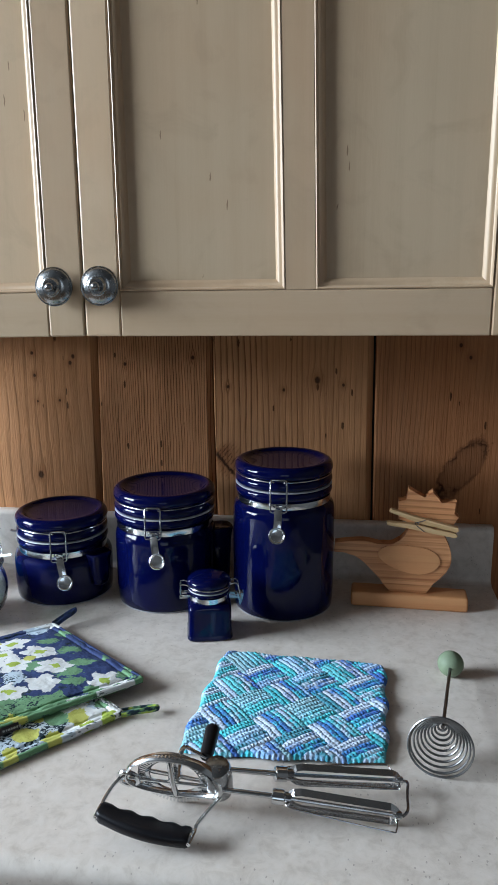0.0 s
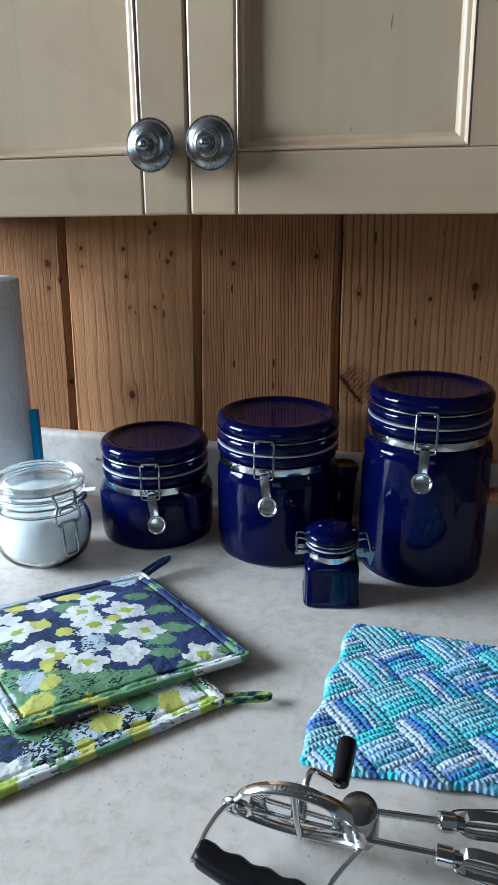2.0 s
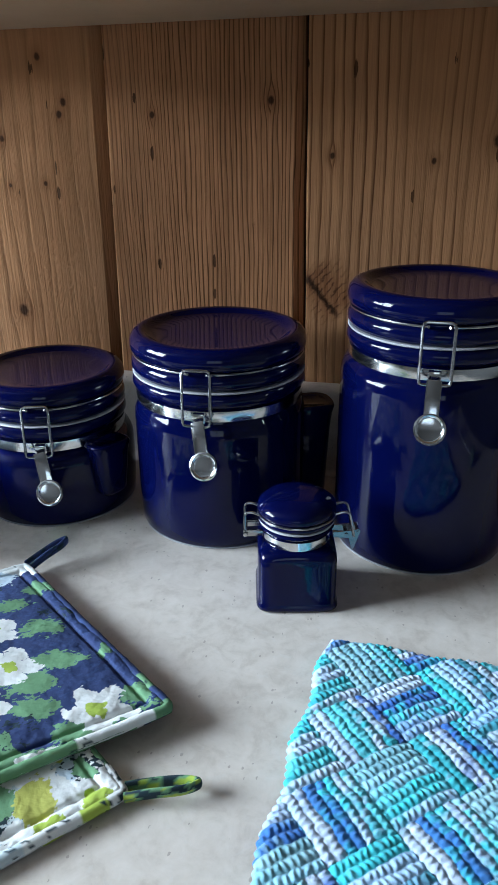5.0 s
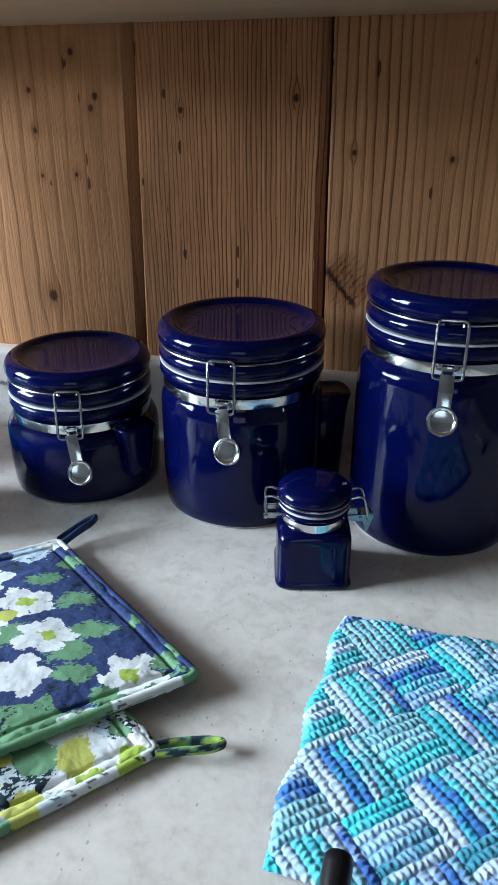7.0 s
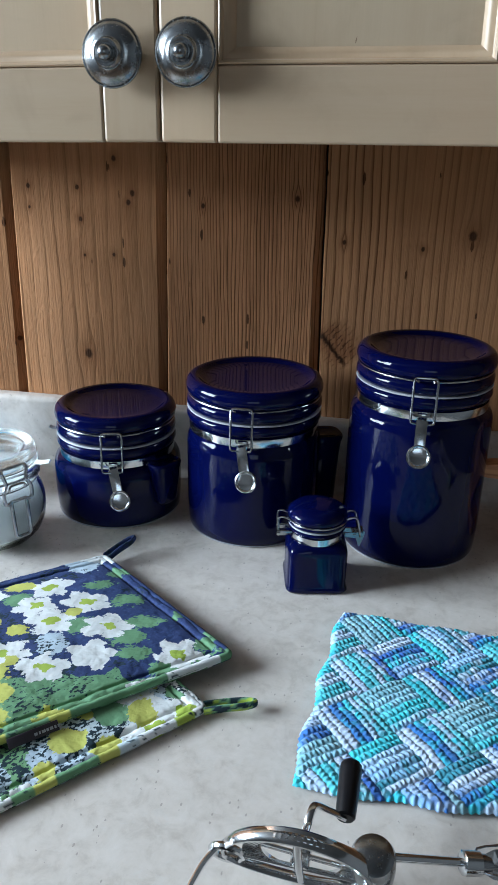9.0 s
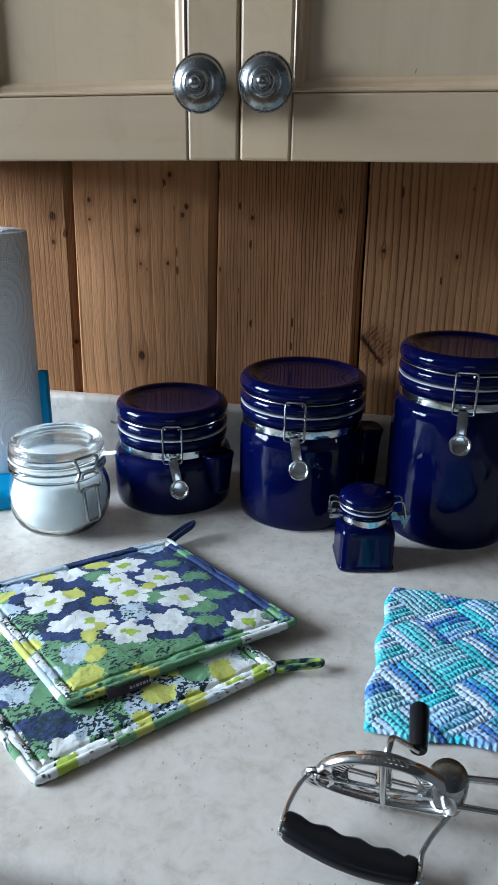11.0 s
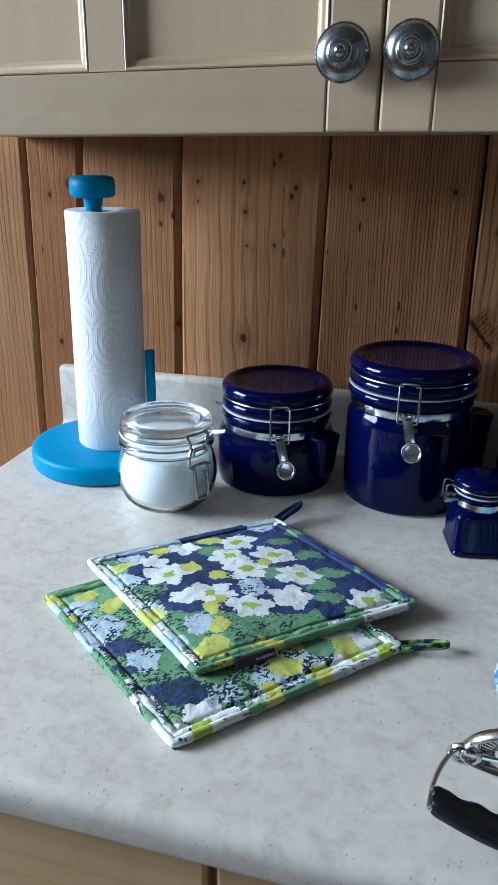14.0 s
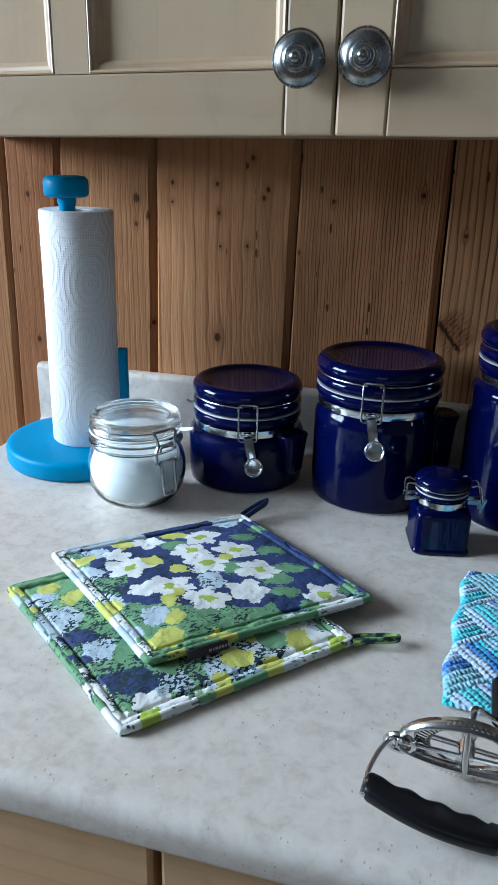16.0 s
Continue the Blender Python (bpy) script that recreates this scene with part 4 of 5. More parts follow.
    part("lever", tube(lev, 0.0019, 8, closed=True), M_WIRE, clasp, "bent wire lever")
    return ob


glass_jar(-0.4588, -0.2170)


# ---- kitchen roll on its holder ----
def roll_holder(x, y):
    ob = thing("paper_towel_holder", "turquoise plastic kitchen roll holder with a round base", "roll holder", pose(x, y, TOP))
    base = [(0, 0), (0.090, 0), (0.0950, 0.0015), (0.0968, 0.005), (0.0970, 0.0195), (0.0960, 0.0230), (0.0935, 0.0248), (0.088, 0.0254), (0.02, 0.026), (0, 0.026)]
    part("base", lathe(base, 72), M_TEAL, ob, angle=50)
    part("pole", lathe([(0, 0.026), (0.0095, 0.026), (0.0095, 0.318), (0.0112, 0.322), (0.0112, 0.329), (0, 0.329)], 32), M_TEAL, ob)
    part("top_knob", lathe([(0, 0.3285), (0.022, 0.3285), (0.0245, 0.3295), (0.0262, 0.3325), (0.0264, 0.3450), (0.0255, 0.34880), (0.0225, 0.3514), (0.016, 0.3524), (0, 0.3527)], 48), M_TEAL, ob, "rounded turquoise cap", angle=50)
    arm = box(-0.0055, 0.0055, -0.0045, 0.0045, 0.025, 0.149, bevel=0.0018)
    bmesh.ops.translate(arm, verts=arm.verts, vec=(0.0605, 0.008, 0))
    part("tension_arm", arm, M_TEAL, ob)
    return ob


roll_holder(-0.5819, -0.1166)


def paper_roll():
    ob = thing("paper_towel_roll", "white embossed paper towel roll on its holder", "paper towel", pose(-0.5745, -0.1145, TOP + 0.0262, 0.0, 0.55, 0))
    R, H, seg = 0.0438, 0.2885, 96
    bm = bmesh.new()
    uvl = bm.loops.layers.uv.new("UVMap")
    rows = []
    prof = [(0.0200, 0.0), (R - 0.0015, 0.0), (R, 0.002), (R + 0.0002, H * 0.33), (R - 0.0003, H * 0.66), (R, H - 0.0018), (R - 0.0016, H), (0.0200, H - 0.001), (0.0200, 0.0)]
    dist = 0.0
    for i, (r, z) in enumerate(prof):
        if i:
            dist += math.hypot(r - prof[i - 1][0], z - prof[i - 1][1])
        rows.append(([bm.verts.new((r * math.cos(2 * math.pi * k / seg), r * math.sin(2 * math.pi * k / seg), z)) for k in range(seg)], dist))
    for (a, da), (b, db) in zip(rows, rows[1:]):
        for k in range(seg):
            f = bm.faces.new((a[k], a[(k + 1) % seg], b[(k + 1) % seg], b[k]))
            u0, u1 = 2 * math.pi * R * k / seg, 2 * math.pi * R * (k + 1) / seg
            for lp, uv in zip(f.loops, ((u0, da), (u1, da), (u1, db), (u0, db))):
                lp[uvl].uv = uv
    part("paper_wrap", bm, M_PAPER, ob, "white embossed paper sheets", angle=50)
    part("core", lathe([(0.0185, 0.001), (0.0199, 0.001), (0.0199, H - 0.002), (0.0185, H - 0.002), (0.0185, 0.001)], 48), M_CARD, ob, "grey cardboard core")
    return ob


paper_roll()


# ---- wooden hen ----
def wooden_hen():
    ob = thing("wooden_hen", "cut-out pine hen on a block with a clothes peg beak", "ornament", pose(0.1545, -0.1085, TOP, 0, 0, -2.5))
    part("base", box(-0.0815, 0.0815, -0.0185, 0.0185, 0, 0.0215, bevel=0.004, seg=3), M_BLOCK, ob)
    X = -0.1545
    ctrl = [(0.048, 1.001), (0.0874, 1.006), (0.1166, 1.0015), (0.1398, 1.009), (0.150, 1.028), (0.158, 1.042), (0.190, 1.040), (0.1975, 1.022), (0.2085, 0.998), (0.2092, 0.975), (0.1973, 0.957), (0.1849, 0.945)]
    low = [(0.1791, 0.9318), (0.1261, 0.9318)]
    back = [(0.1161, 0.947), (0.1023, 0.961), (0.0885, 0.975), (0.0695, 0.9855), (0.047, 0.987)]
    up = [(p.x, p.z) for p in smooth_path([(x, 0, z) for x, z in ctrl], 4)]
    dn = [(p.x, p.z) for p in smooth_path([(x, 0, z) for x, z in back], 4)]
    pts = [(x + X, z - TOP) for x, z in up + low + dn]
    part("body", extrude_profile(pts, 0.018, "y", -0.009, bevel=0.0012), M_TOY, ob, "striped pine hen body", angle=30)
    wing = [(0.068 * c * 0.5 + 0.166 + X - 0.005, 0.041 * s * 0.5 + 0.981 - TOP + (0.008 * (-c) if c < 0 else 0)) for c, s in [(math.cos(2 * math.pi * k / 36), math.sin(2 * math.pi * k / 36)) for k in range(36)]]
    wing = [(x - (0.016 * max(0, -(x - 0.006) / 0.03)), z) for x, z in wing]
    part("wing", extrude_profile(wing, 0.0022, "y", -0.0112, bevel=0.0006), M_BLOCK, ob, "smooth oval wing")
    comb = [(0.1359, 1.040), (0.1345, 1.0675), (0.146, 1.0686), (0.148, 1.0862), (0.1701, 1.0722), (0.1809, 1.0828), (0.1928, 1.0657), (0.2134, 1.0690), (0.2095, 1.0515), (0.2173, 1.0474), (0.2092, 1.033), (0.19, 1.030), (0.158, 1.034)]
    part("comb", extrude_profile([(x + X, z - TOP) for x, z in comb], 0.016, "y", -0.008, bevel=0.001), M_TOY, ob, "jagged pine comb", angle=30)
    return ob


wooden_hen()


def clothes_peg():
    """One sprung wooden peg, gripping the hen's neck."""
    ob = thing("clothes_peg", "plain wooden clothes peg with a steel spring", "clothes peg", pose(0.167, -0.1265, 1.0385, 0, 11.5, -2.5))
    for s in (1, -1):
        leg = [(-0.048, 0.0075 * s), (-0.012, 0.0022 * s), (-0.009, 0.0014 * s), (0.000, 0.0012 * s), (0.012, 0.0010 * s), (0.014, 0.0022 * s), (0.019, 0.0024 * s), (0.022, 0.0010 * s), (0.046, 0.0008 * s), (0.049, 0.004 * s), (0.047, 0.0075 * s), (0.008, 0.0085 * s), (-0.010, 0.0090 * s), (-0.046, 0.0118 * s)]
        part("leg", extrude_profile(leg[::s], 0.009, "y", -0.006, bevel=0.0004), M_PEG, ob, smooth=False)
    sp = tube([(-0.008 + 0.0022 * math.cos(a), -0.0072 + 0.0146 * a / (8 * math.pi) * 0.8, 0.0022 * math.sin(a)) for a in [2 * math.pi * k / 12 for k in range(48)]], 0.0006, 6)
    sp = tube([(-0.008, -0.0068, 0.002), (0.002, -0.0068, 0.0085), (0.004, -0.004, 0.0088)], 0.0006, 6, bm=sp)
    sp = tube([(-0.008, -0.0068, -0.002), (0.004, -0.0068, -0.0085), (0.006, -0.004, -0.0088)], 0.0006, 6, bm=sp)
    part("spring", sp, M_WIRE, ob, "steel wire spring")
    return ob


clothes_peg()


# ---- coil whisk ----
M_COIL = plain("dull_wire", (0.22, 0.22, 0.22), rough=0.35, metal=1.0, var=0.2)

def coil_whisk():
    ob = thing("coil_whisk", "steel coil whisk with a round sage-green handle ball", "whisk")
    ball, ring = Vector((0.188, -0.2985, TOP + 0.0153)), Vector((0.1530, -0.4830, TOP + 0.0305))
    ax = (ring - ball).normalized()
    bm = lathe([(0, -0.0152)] + [(0.0152 * math.cos(radians(a)), 0.0152 * math.sin(radians(a))) for a in range(-80, 81, 10)] + [(0, 0.0152)], 40)
    part("handle_ball", bm, M_SAGE, ob, "worn sage-green painted wooden ball", m=Matrix.Translation(ball))
    apex = ring - ax * 0.042
    part("stem", tube([ball + ax * 0.011, apex + ax * 0.004], 0.0019, 10), M_COIL, ob)
    u = ax.cross(Vector((0, 0, 1))).normalized()
    v = u.cross(ax)
    turns, n = 10.2, 360
    pts = []
    for k in range(n + 1):
        f = k / n
        a = 2 * math.pi * turns * f + 1.2
        g = min(1.0, f / 0.91)
        r = 0.0030 + 0.0273 * g ** 1.1
        pts.append(apex + ax * (0.042 * g) + r * (math.cos(a) * u + math.sin(a) * v))
    part("coil", tube(pts, 0.00115, 6), M_COIL, ob, "tapered coil of steel wire")
    return ob


coil_whisk()


# ---- printed fabric and knitting, as colour laid on a fine grid ----
def value_noise(u, v, scale, seed, octaves=3):
    """Smooth random field over arrays u, v, about 0 to 1."""
    out, amp, tot = np.zeros_like(u), 1.0, 0.0
    for o in range(octaves):
        rng = np.random.RandomState(seed + o)
        tab = rng.rand(64, 64)
        x, y = u * scale * 2 ** o + 11.3, v * scale * 2 ** o + 7.7
        xi, yi = np.floor(x).astype(int), np.floor(y).astype(int)
        fx, fy = x - xi, y - yi
        fx, fy = fx * fx * (3 - 2 * fx), fy * fy * (3 - 2 * fy)
        g = lambda a, b: tab[a % 64, b % 64]
        out += amp * ((g(xi, yi) * (1 - fx) + g(xi + 1, yi) * fx) * (1 - fy) + (g(xi, yi + 1) * (1 - fx) + g(xi + 1, yi + 1) * fx) * fy)
        tot += amp
        amp *= 0.5
    return out / tot


NAVY, GREEN, LIME, YELLOW = (0.024, 0.048, 0.160), (0.165, 0.345, 0.180), (0.42, 0.55, 0.08), (0.60, 0.61, 0.14)
WHITE, PALE, INK = (0.84, 0.86, 0.85), (0.52, 0.63, 0.72), (0.008, 0.03, 0.045)


class Print:
    """Paints blobs, flowers and speckles of flat colour into an array of cloth colours."""

    def __init__(self, n, seed):
        self.u, self.v = np.meshgrid(np.linspace(0, 1, n), np.linspace(0, 1, n), indexing="ij")
        self.seed = seed
        self.wu = self.u + 0.05 * (value_noise(self.u, self.v, 14, seed) - 0.5) + 0.022 * (value_noise(self.u, self.v, 60, seed + 9) - 0.5)
        self.wv = self.v + 0.05 * (value_noise(self.u, self.v, 14, seed + 3) - 0.5) + 0.022 * (value_noise(self.u, self.v, 60, seed + 6) - 0.5)
        self.speck = 0.62 * value_noise(self.u * 0.6 + self.v * 0.3, self.v - 0.2 * self.u, 150, seed + 20, 2) + 0.38 * value_noise(self.u, self.v, 24, seed + 25, 2)
        self.c = np.zeros((n, n, 3))

    def lay(self, mask, colour):
        self.c[mask] = colour

    def blob(self, x, y, r, colour, stretch=1.0, turn=0.0, rag=0.0):
        dx, dy = self.wu - x, self.wv - y
        c, s = math.cos(turn), math.sin(turn)
        a, b = (dx * c + dy * s) / stretch, (-dx * s + dy * c) * stretch
        d = np.hypot(a, b) + rag * r * (self.speck - 0.5) * 2
        self.lay(d < r, colour)

    def flower(self, x, y, r, turn=0.0, centre=LIME, petal=WHITE):
        dx, dy = self.wu - x, self.wv - y
        a = np.arctan2(dy, dx) + turn
        edge = r * (0.62 + 0.38 * np.abs(np.cos(2.5 * a)) ** 0.7)
        self.lay(np.hypot(dx, dy) + 0.30 * r * (self.speck - 0.5) < edge, petal)
        if centre is not None:
            self.lay(np.hypot(dx, dy) < r * 0.30 * (0.75 + 0.35 * np.abs(np.cos(2 * a + 1))), centre)

    def ink(self, x, y, r, density=0.55):
        """Dry-brush dark speckle inside a soft patch."""
        d = np.hypot(self.wu - x, (self.wv - y) * 1.3) / r
        self.lay((self.speck > density + 0.02 + 0.07 * d) & (d < 1.3), INK)


def print_upper(n):
    p = Print(n, 31)
    p.c[:] = NAVY
    p.c[p.speck > 0.62] = (0.035, 0.07, 0.21)
    # green along the front edge and down the left
    k = p.wv - 0.02 - 0.55 * np.clip(0.55 - p.wu, 0, 1)
    p.lay((k < 0.10) & (p.wu < 0.60), GREEN)
    p.lay(p.wu < 0.10, GREEN)
    p.lay((p.wv < 0.05) & (p.wu > 0.6) & (p.speck > 0.42), GREEN)
    p.lay((p.wv > 0.94) & (p.wu < 0.45), PALE)
    p.lay((p.wu < 0.055) & (value_noise(p.u, p.v, 9, 41) > 0.46), WHITE)
    p.lay((p.wv < 0.035) & (value_noise(p.u, p.v, 11, 42) > 0.55), WHITE)
    p.lay((p.wv < 0.03) & (p.wu > 0.25) & (p.wu < 0.36), YELLOW)
    for x, y, r in ((0.83, 0.71, 0.05), (0.86, 0.54, 0.06), (0.83, 0.36, 0.055), (0.716, 0.29, 0.06), (0.68, 0.18, 0.05), (0.743, 0.05, 0.045), (0.945, 0.10, 0.05), (0.63, 0.44, 0.075), (0.50, 0.764, 0.055), (0.97, 0.33, 0.03), (0.95, 0.80, 0.04), (0.14, 0.60, 0.05), (0.36, 0.14, 0.10)):
        p.blob(x, y, r, GREEN, 1.2, 0.6 + 3 * x, 0.7)
    for x, y, r in ((0.074, 0.706, 0.065), (0.467, 0.383, 0.065), (0.152, 0.249, 0.055), (0.159, 0.868, 0.06), (0.054, 0.439, 0.05), (0.86, 0.94, 0.07), (0.03, 0.2, 0.04)):
        p.blob(x, y, r, PALE, 1.1, 4 * y, 0.35)
    for x, y, r, d in ((0.10, 0.56, 0.12, 0.5), (0.25, 0.77, 0.10, 0.5), (0.40, 0.17, 0.13, 0.55), (0.22, 0.10, 0.11, 0.58), (0.05, 0.92, 0.07, 0.5), (0.75, 0.90, 0.09, 0.5), (0.30, 0.30, 0.12, 0.56), (0.95, 0.62, 0.05, 0.5), (0.05, 0.05, 0.06, 0.5), (0.07, 0.33, 0.08, 0.52), (0.62, 0.11, 0.07, 0.55), (0.36, 0.60, 0.12, 0.52), (0.45, 0.47, 0.09, 0.53), (0.42, 0.35, 0.10, 0.53), (0.20, 0.55, 0.09, 0.5)):
        p.ink(x, y, r, d)
    for x, y, r, t in ((0.23, 0.663, 0.105, 0.3), (0.301, 0.428, 0.10, 0.8), (0.529, 0.53, 0.095, 0.1), (0.713, 0.604, 0.098, 1.0), (0.693, 0.394, 0.098, 0.5), (0.529, 0.674, 0.085, 0.9), (0.383, 0.267, 0.09, 0.2), (0.833, 0.102, 0.095, 0.7), (0.651, 0.80, 0.10, 0.1)):
        p.flower(x, y, r, t)
    for x, y, r, t in ((0.56, 0.251, 0.09, 0.4), (0.034, 0.864, 0.05, 0.2), (0.409, 0.871, 0.08, 0.6), (0.235, 0.811, 0.07, 0.1), (0.20, 0.46, 0.07, 0.5), (0.95, 0.97, 0.05, 0.3)):
        p.flower(x, y, r, t, None)
    for x, y, r in ((0.304, 0.904, 0.05), (0.559, 0.883, 0.055), (0.10, 0.838, 0.045), (0.334, 0.676, 0.05), (0.404, 0.549, 0.038), (0.251, 0.323, 0.048), (0.206, 0.198, 0.05), (0.119, 0.099, 0.06), (0.631, 0.555, 0.034), (0.03, 0.411, 0.045), (0.30, 0.015, 0.04), (0.31, 0.36, 0.03)):
        p.blob(x, y, r, YELLOW, 1.15, 5 * x, 0.3)
    return p


def print_lower(n):
    p = Print(n, 77)
    p.c[:] = GREEN
    p.lay(value_noise(p.u, p.v, 5, 5) > 0.56, (0.20, 0.40, 0.20))
    p.lay((p.wu > 0.40) & (p.wv < 0.24 + 0.2 * p.wu), (0.62, 0.72, 0.76))
    p.lay((p.wu > 0.80) & (p.wv < 0.5), WHITE)
    p.lay((p.wu < 0.045) & (p.wv > 0.10) & (p.wv < 0.34), WHITE)
    for x, y, r in ((0.077, 0.824, 0.07), (0.076, 0.657, 0.09), (0.136, 0.418, 0.07), (0.288, 0.119, 0.06), (0.185, 0.109, 0.06), (0.549, 0.041, 0.06), (0.884, 0.18, 0.08), (0.45, 0.10, 0.06), (0.03, 0.55, 0.05), (0.40, 0.03, 0.05)):
        p.blob(x, y, r, PALE, 1.15, 5 * x, 0.22)
    for x, y, r in ((0.10, 0.52, 0.055), (0.30, 0.471, 0.055), (0.045, 0.40, 0.035), (0.14, 0.20, 0.085), (0.36, 0.62, 0.06), (0.30, 0.33, 0.05)):
        p.blob(x, y, r, NAVY, 1.25, 2.5, 0.35)
    for x, y, r, d in ((0.02, 0.30, 0.12, 0.46), (0.156, 0.21, 0.13, 0.45), (0.072, 0.751, 0.10, 0.48), (0.149, 0.51, 0.11, 0.47), (0.382, 0.166, 0.15, 0.46), (0.591, 0.091, 0.11, 0.47), (0.704, 0.071, 0.08, 0.48), (0.968, 0.167, 0.08, 0.47), (0.05, 0.03, 0.07, 0.5), (0.25, 0.62, 0.10, 0.48), (0.30, 0.05, 0.08, 0.5), (0.45, 0.05, 0.09, 0.48)):
        p.ink(x, y, r, d)
    for x, y, r in ((-0.01, 0.19, 0.06), (0.045, 0.048, 0.055), (0.146, 0.075, 0.05), (0.213, 0.013, 0.06), (0.863, 0.03, 0.10), (0.748, 0.0, 0.07), (0.97, 0.05, 0.06), (0.34, 0.0, 0.05), (0.83, 0.17, 0.06)):
        p.flower(x, y, r, 4 * x, None)
    for x, y, r in ((0.148, 0.894, 0.045), (0.202, 0.772, 0.05), (0.005, 0.925, 0.05), (0.006, 0.78, 0.04), (0.807, 0.098, 0.055), (0.531, 0.126, 0.06), (0.633, 0.029, 0.045), (0.651, 0.214, 0.05), (0.42, 0.05, 0.035), (0.90, 0.20, 0.03)):
        p.blob(x, y, r, YELLOW, 1.15, 5 * x, 0.25)
    for x, y, r in ((0.714, 0.144, 0.065), (0.95, 0.124, 0.03), (0.30, 0.20, 0.05)):
        p.blob(x, y, r, GREEN, 1.0, 0, 0.2)
    for x, y, r in ((0.90, 0.012, 0.03), (0.80, 0.01, 0.025), (0.13, 0.005, 0.04), (0.93, 0.04, 0.02)):
        p.blob(x, y, r, LIME, 1.2, 0, 0.2)
    return p


def loose_mesh(name, pts, q, colours, mat):
    """A smooth mesh from points, quads of point numbers and a colour for each point."""
    me = bpy.data.meshes.new(name)
    me.vertices.add(len(pts))
    me.vertices.foreach_set("co", pts.reshape(-1).astype(np.float32))
    me.loops.add(q.size)
    me.loops.foreach_set("vertex_index", q.reshape(-1).astype(np.int32))
    me.polygons.add(len(q))
    me.polygons.foreach_set("loop_start", np.arange(0, q.size, 4, dtype=np.int32))
    me.polygons.foreach_set("use_smooth", np.ones(len(q), dtype=bool))
    me.update(calc_edges=True)
    a = me.color_attributes.new("print", "FLOAT_COLOR", "POINT")
    rgba = np.concatenate([colours, np.ones((len(pts), 1))], 1)
    a.data.foreach_set("color", rgba.reshape(-1).astype(np.float32))
    me.materials.append(mat)
    return me


def grid_mesh(name, P, colours, mat):
    """A mesh from an array of rows and columns of points (an n x m x 3 array), with a colour for each."""
    n, m = P.shape[:2]
    idx = np.arange(n * m).reshape(n, m)
    q = np.stack([idx[:-1, :-1], idx[1:, :-1], idx[1:, 1:], idx[:-1, 1:]], -1).reshape(-1, 4)
    return loose_mesh(name, P.reshape(-1, 3), q, colours.reshape(-1, 3), mat)


def potholder(label, corners, rise, painter, thick, loop_at, loop_dir, sag, n=460):
    """A quilted square of printed cotton with a rolled binding and a hanging loop.
    corners: front, right, left, back (x, y); rise: height of the underside over the worktop at each."""
    ob = thing("potholder", label, "potholder", group="pair of potholders")
    f, r, l, b = [np.array(c) for c in corners]
    p = painter(n)
    u, v = p.u[..., None], p.v[..., None]
    # pull the sides in a little and round the corners
    du, dv = np.abs(p.u - 0.5) * 2, np.abs(p.v - 0.5) * 2
    pull = 0.004 * (1 - dv ** 2) * du ** 4
    uu = p.u + np.where(p.u < 0.5, pull, -pull)
    pull = 0.004 * (1 - du ** 2) * dv ** 4
    vv = p.v + np.where(p.v < 0.5, pull, -pull)
    cr = np.clip((du ** 14 + dv ** 14) ** (1 / 14) - 1, 0, None) * 0.25
    uu, vv = 0.5 + (uu - 0.5) * (1 - cr), 0.5 + (vv - 0.5) * (1 - cr)
    U, V = uu[..., None], vv[..., None]
    XY = f * (1 - U) * (1 - V) + r * U * (1 - V) + l * (1 - U) * V + b * U * V
    base = rise[0] * (1 - uu) * (1 - vv) + rise[1] * uu * (1 - vv) + rise[2] * (1 - uu) * vv + rise[3] * uu * vv
    base = base + sag * (16 * uu * (1 - uu) * vv * (1 - vv))
    e = np.minimum(np.minimum(p.u, 1 - p.u), np.minimum(p.v, 1 - p.v)) * 0.21
    piping = 0.0100
    seam = np.exp(-((e - piping - 0.0012) / 0.0012) ** 2)
    pillow = 0.66 + 0.34 * (1 - np.exp(-np.clip(e - piping, 0, None) / 0.012))
    hgt = np.where(e < piping, 0.10 + 0.72 * np.sqrt(np.clip(1 - (1 - e / (piping * 0.62)) ** 2, 0, 1)), pillow) - 0.24 * seam
    wob = value_noise(p.u, p.v, 7, p.seed + 50) - 0.5
    pucker = value_noise(p.u, p.v, 30, p.seed + 51) - 0.5
    near = np.exp(-e / 0.016)
    h = thick * hgt + 0.0030 * wob + 0.0022 * pucker * near + 0.0008 * pucker
    Z = TOP + base + np.clip(h, 0, None) + thick * 0.25 * (e > 0.0003)
    P = np.concatenate([XY, Z[..., None]], -1)
    part_top = new("cover", grid_mesh("cover", P, p.c, M_PRINT))
    part_top.parent = ob
    # underside: the rim drops to the base and closes below
    k = n // 12
    sel = np.linspace(0, n - 1, k).astype(int)
    Q = P[np.ix_(sel, sel)].copy()
    Q[..., 2] = np.minimum(Q[..., 2] - 0.0004, (TOP + base + 0.0006)[np.ix_(sel, sel)])
    back = new("backing", grid_mesh("backing", Q[:, ::-1], p.c[np.ix_(sel, sel)][:, ::-1], M_PRINT))
    back.parent = ob
    # rolled binding along the rim, in lengths of several colours
    m4 = 150
    ins, far = 0.0085, 1 - 0.0085
    run = np.linspace(ins, far, m4, endpoint=False)
    one = np.ones(m4)
    pu = np.concatenate([run, one * far, run[::-1] + (far - ins) / m4, one * ins])
    pv = np.concatenate([one * ins, run, one * far, run[::-1] + (far - ins) / m4])
    iu, iv = np.round(pu * (n - 1)).astype(int), np.round(pv * (n - 1)).astype(int)
    path = np.stack([XY[iu, iv, 0], XY[iu, iv, 1], TOP + base[iu, iv] + 0.0038], -1)
    for _ in range(4):
        path = (np.roll(path, 1, 0) + path * 2 + np.roll(path, -1, 0)) / 4
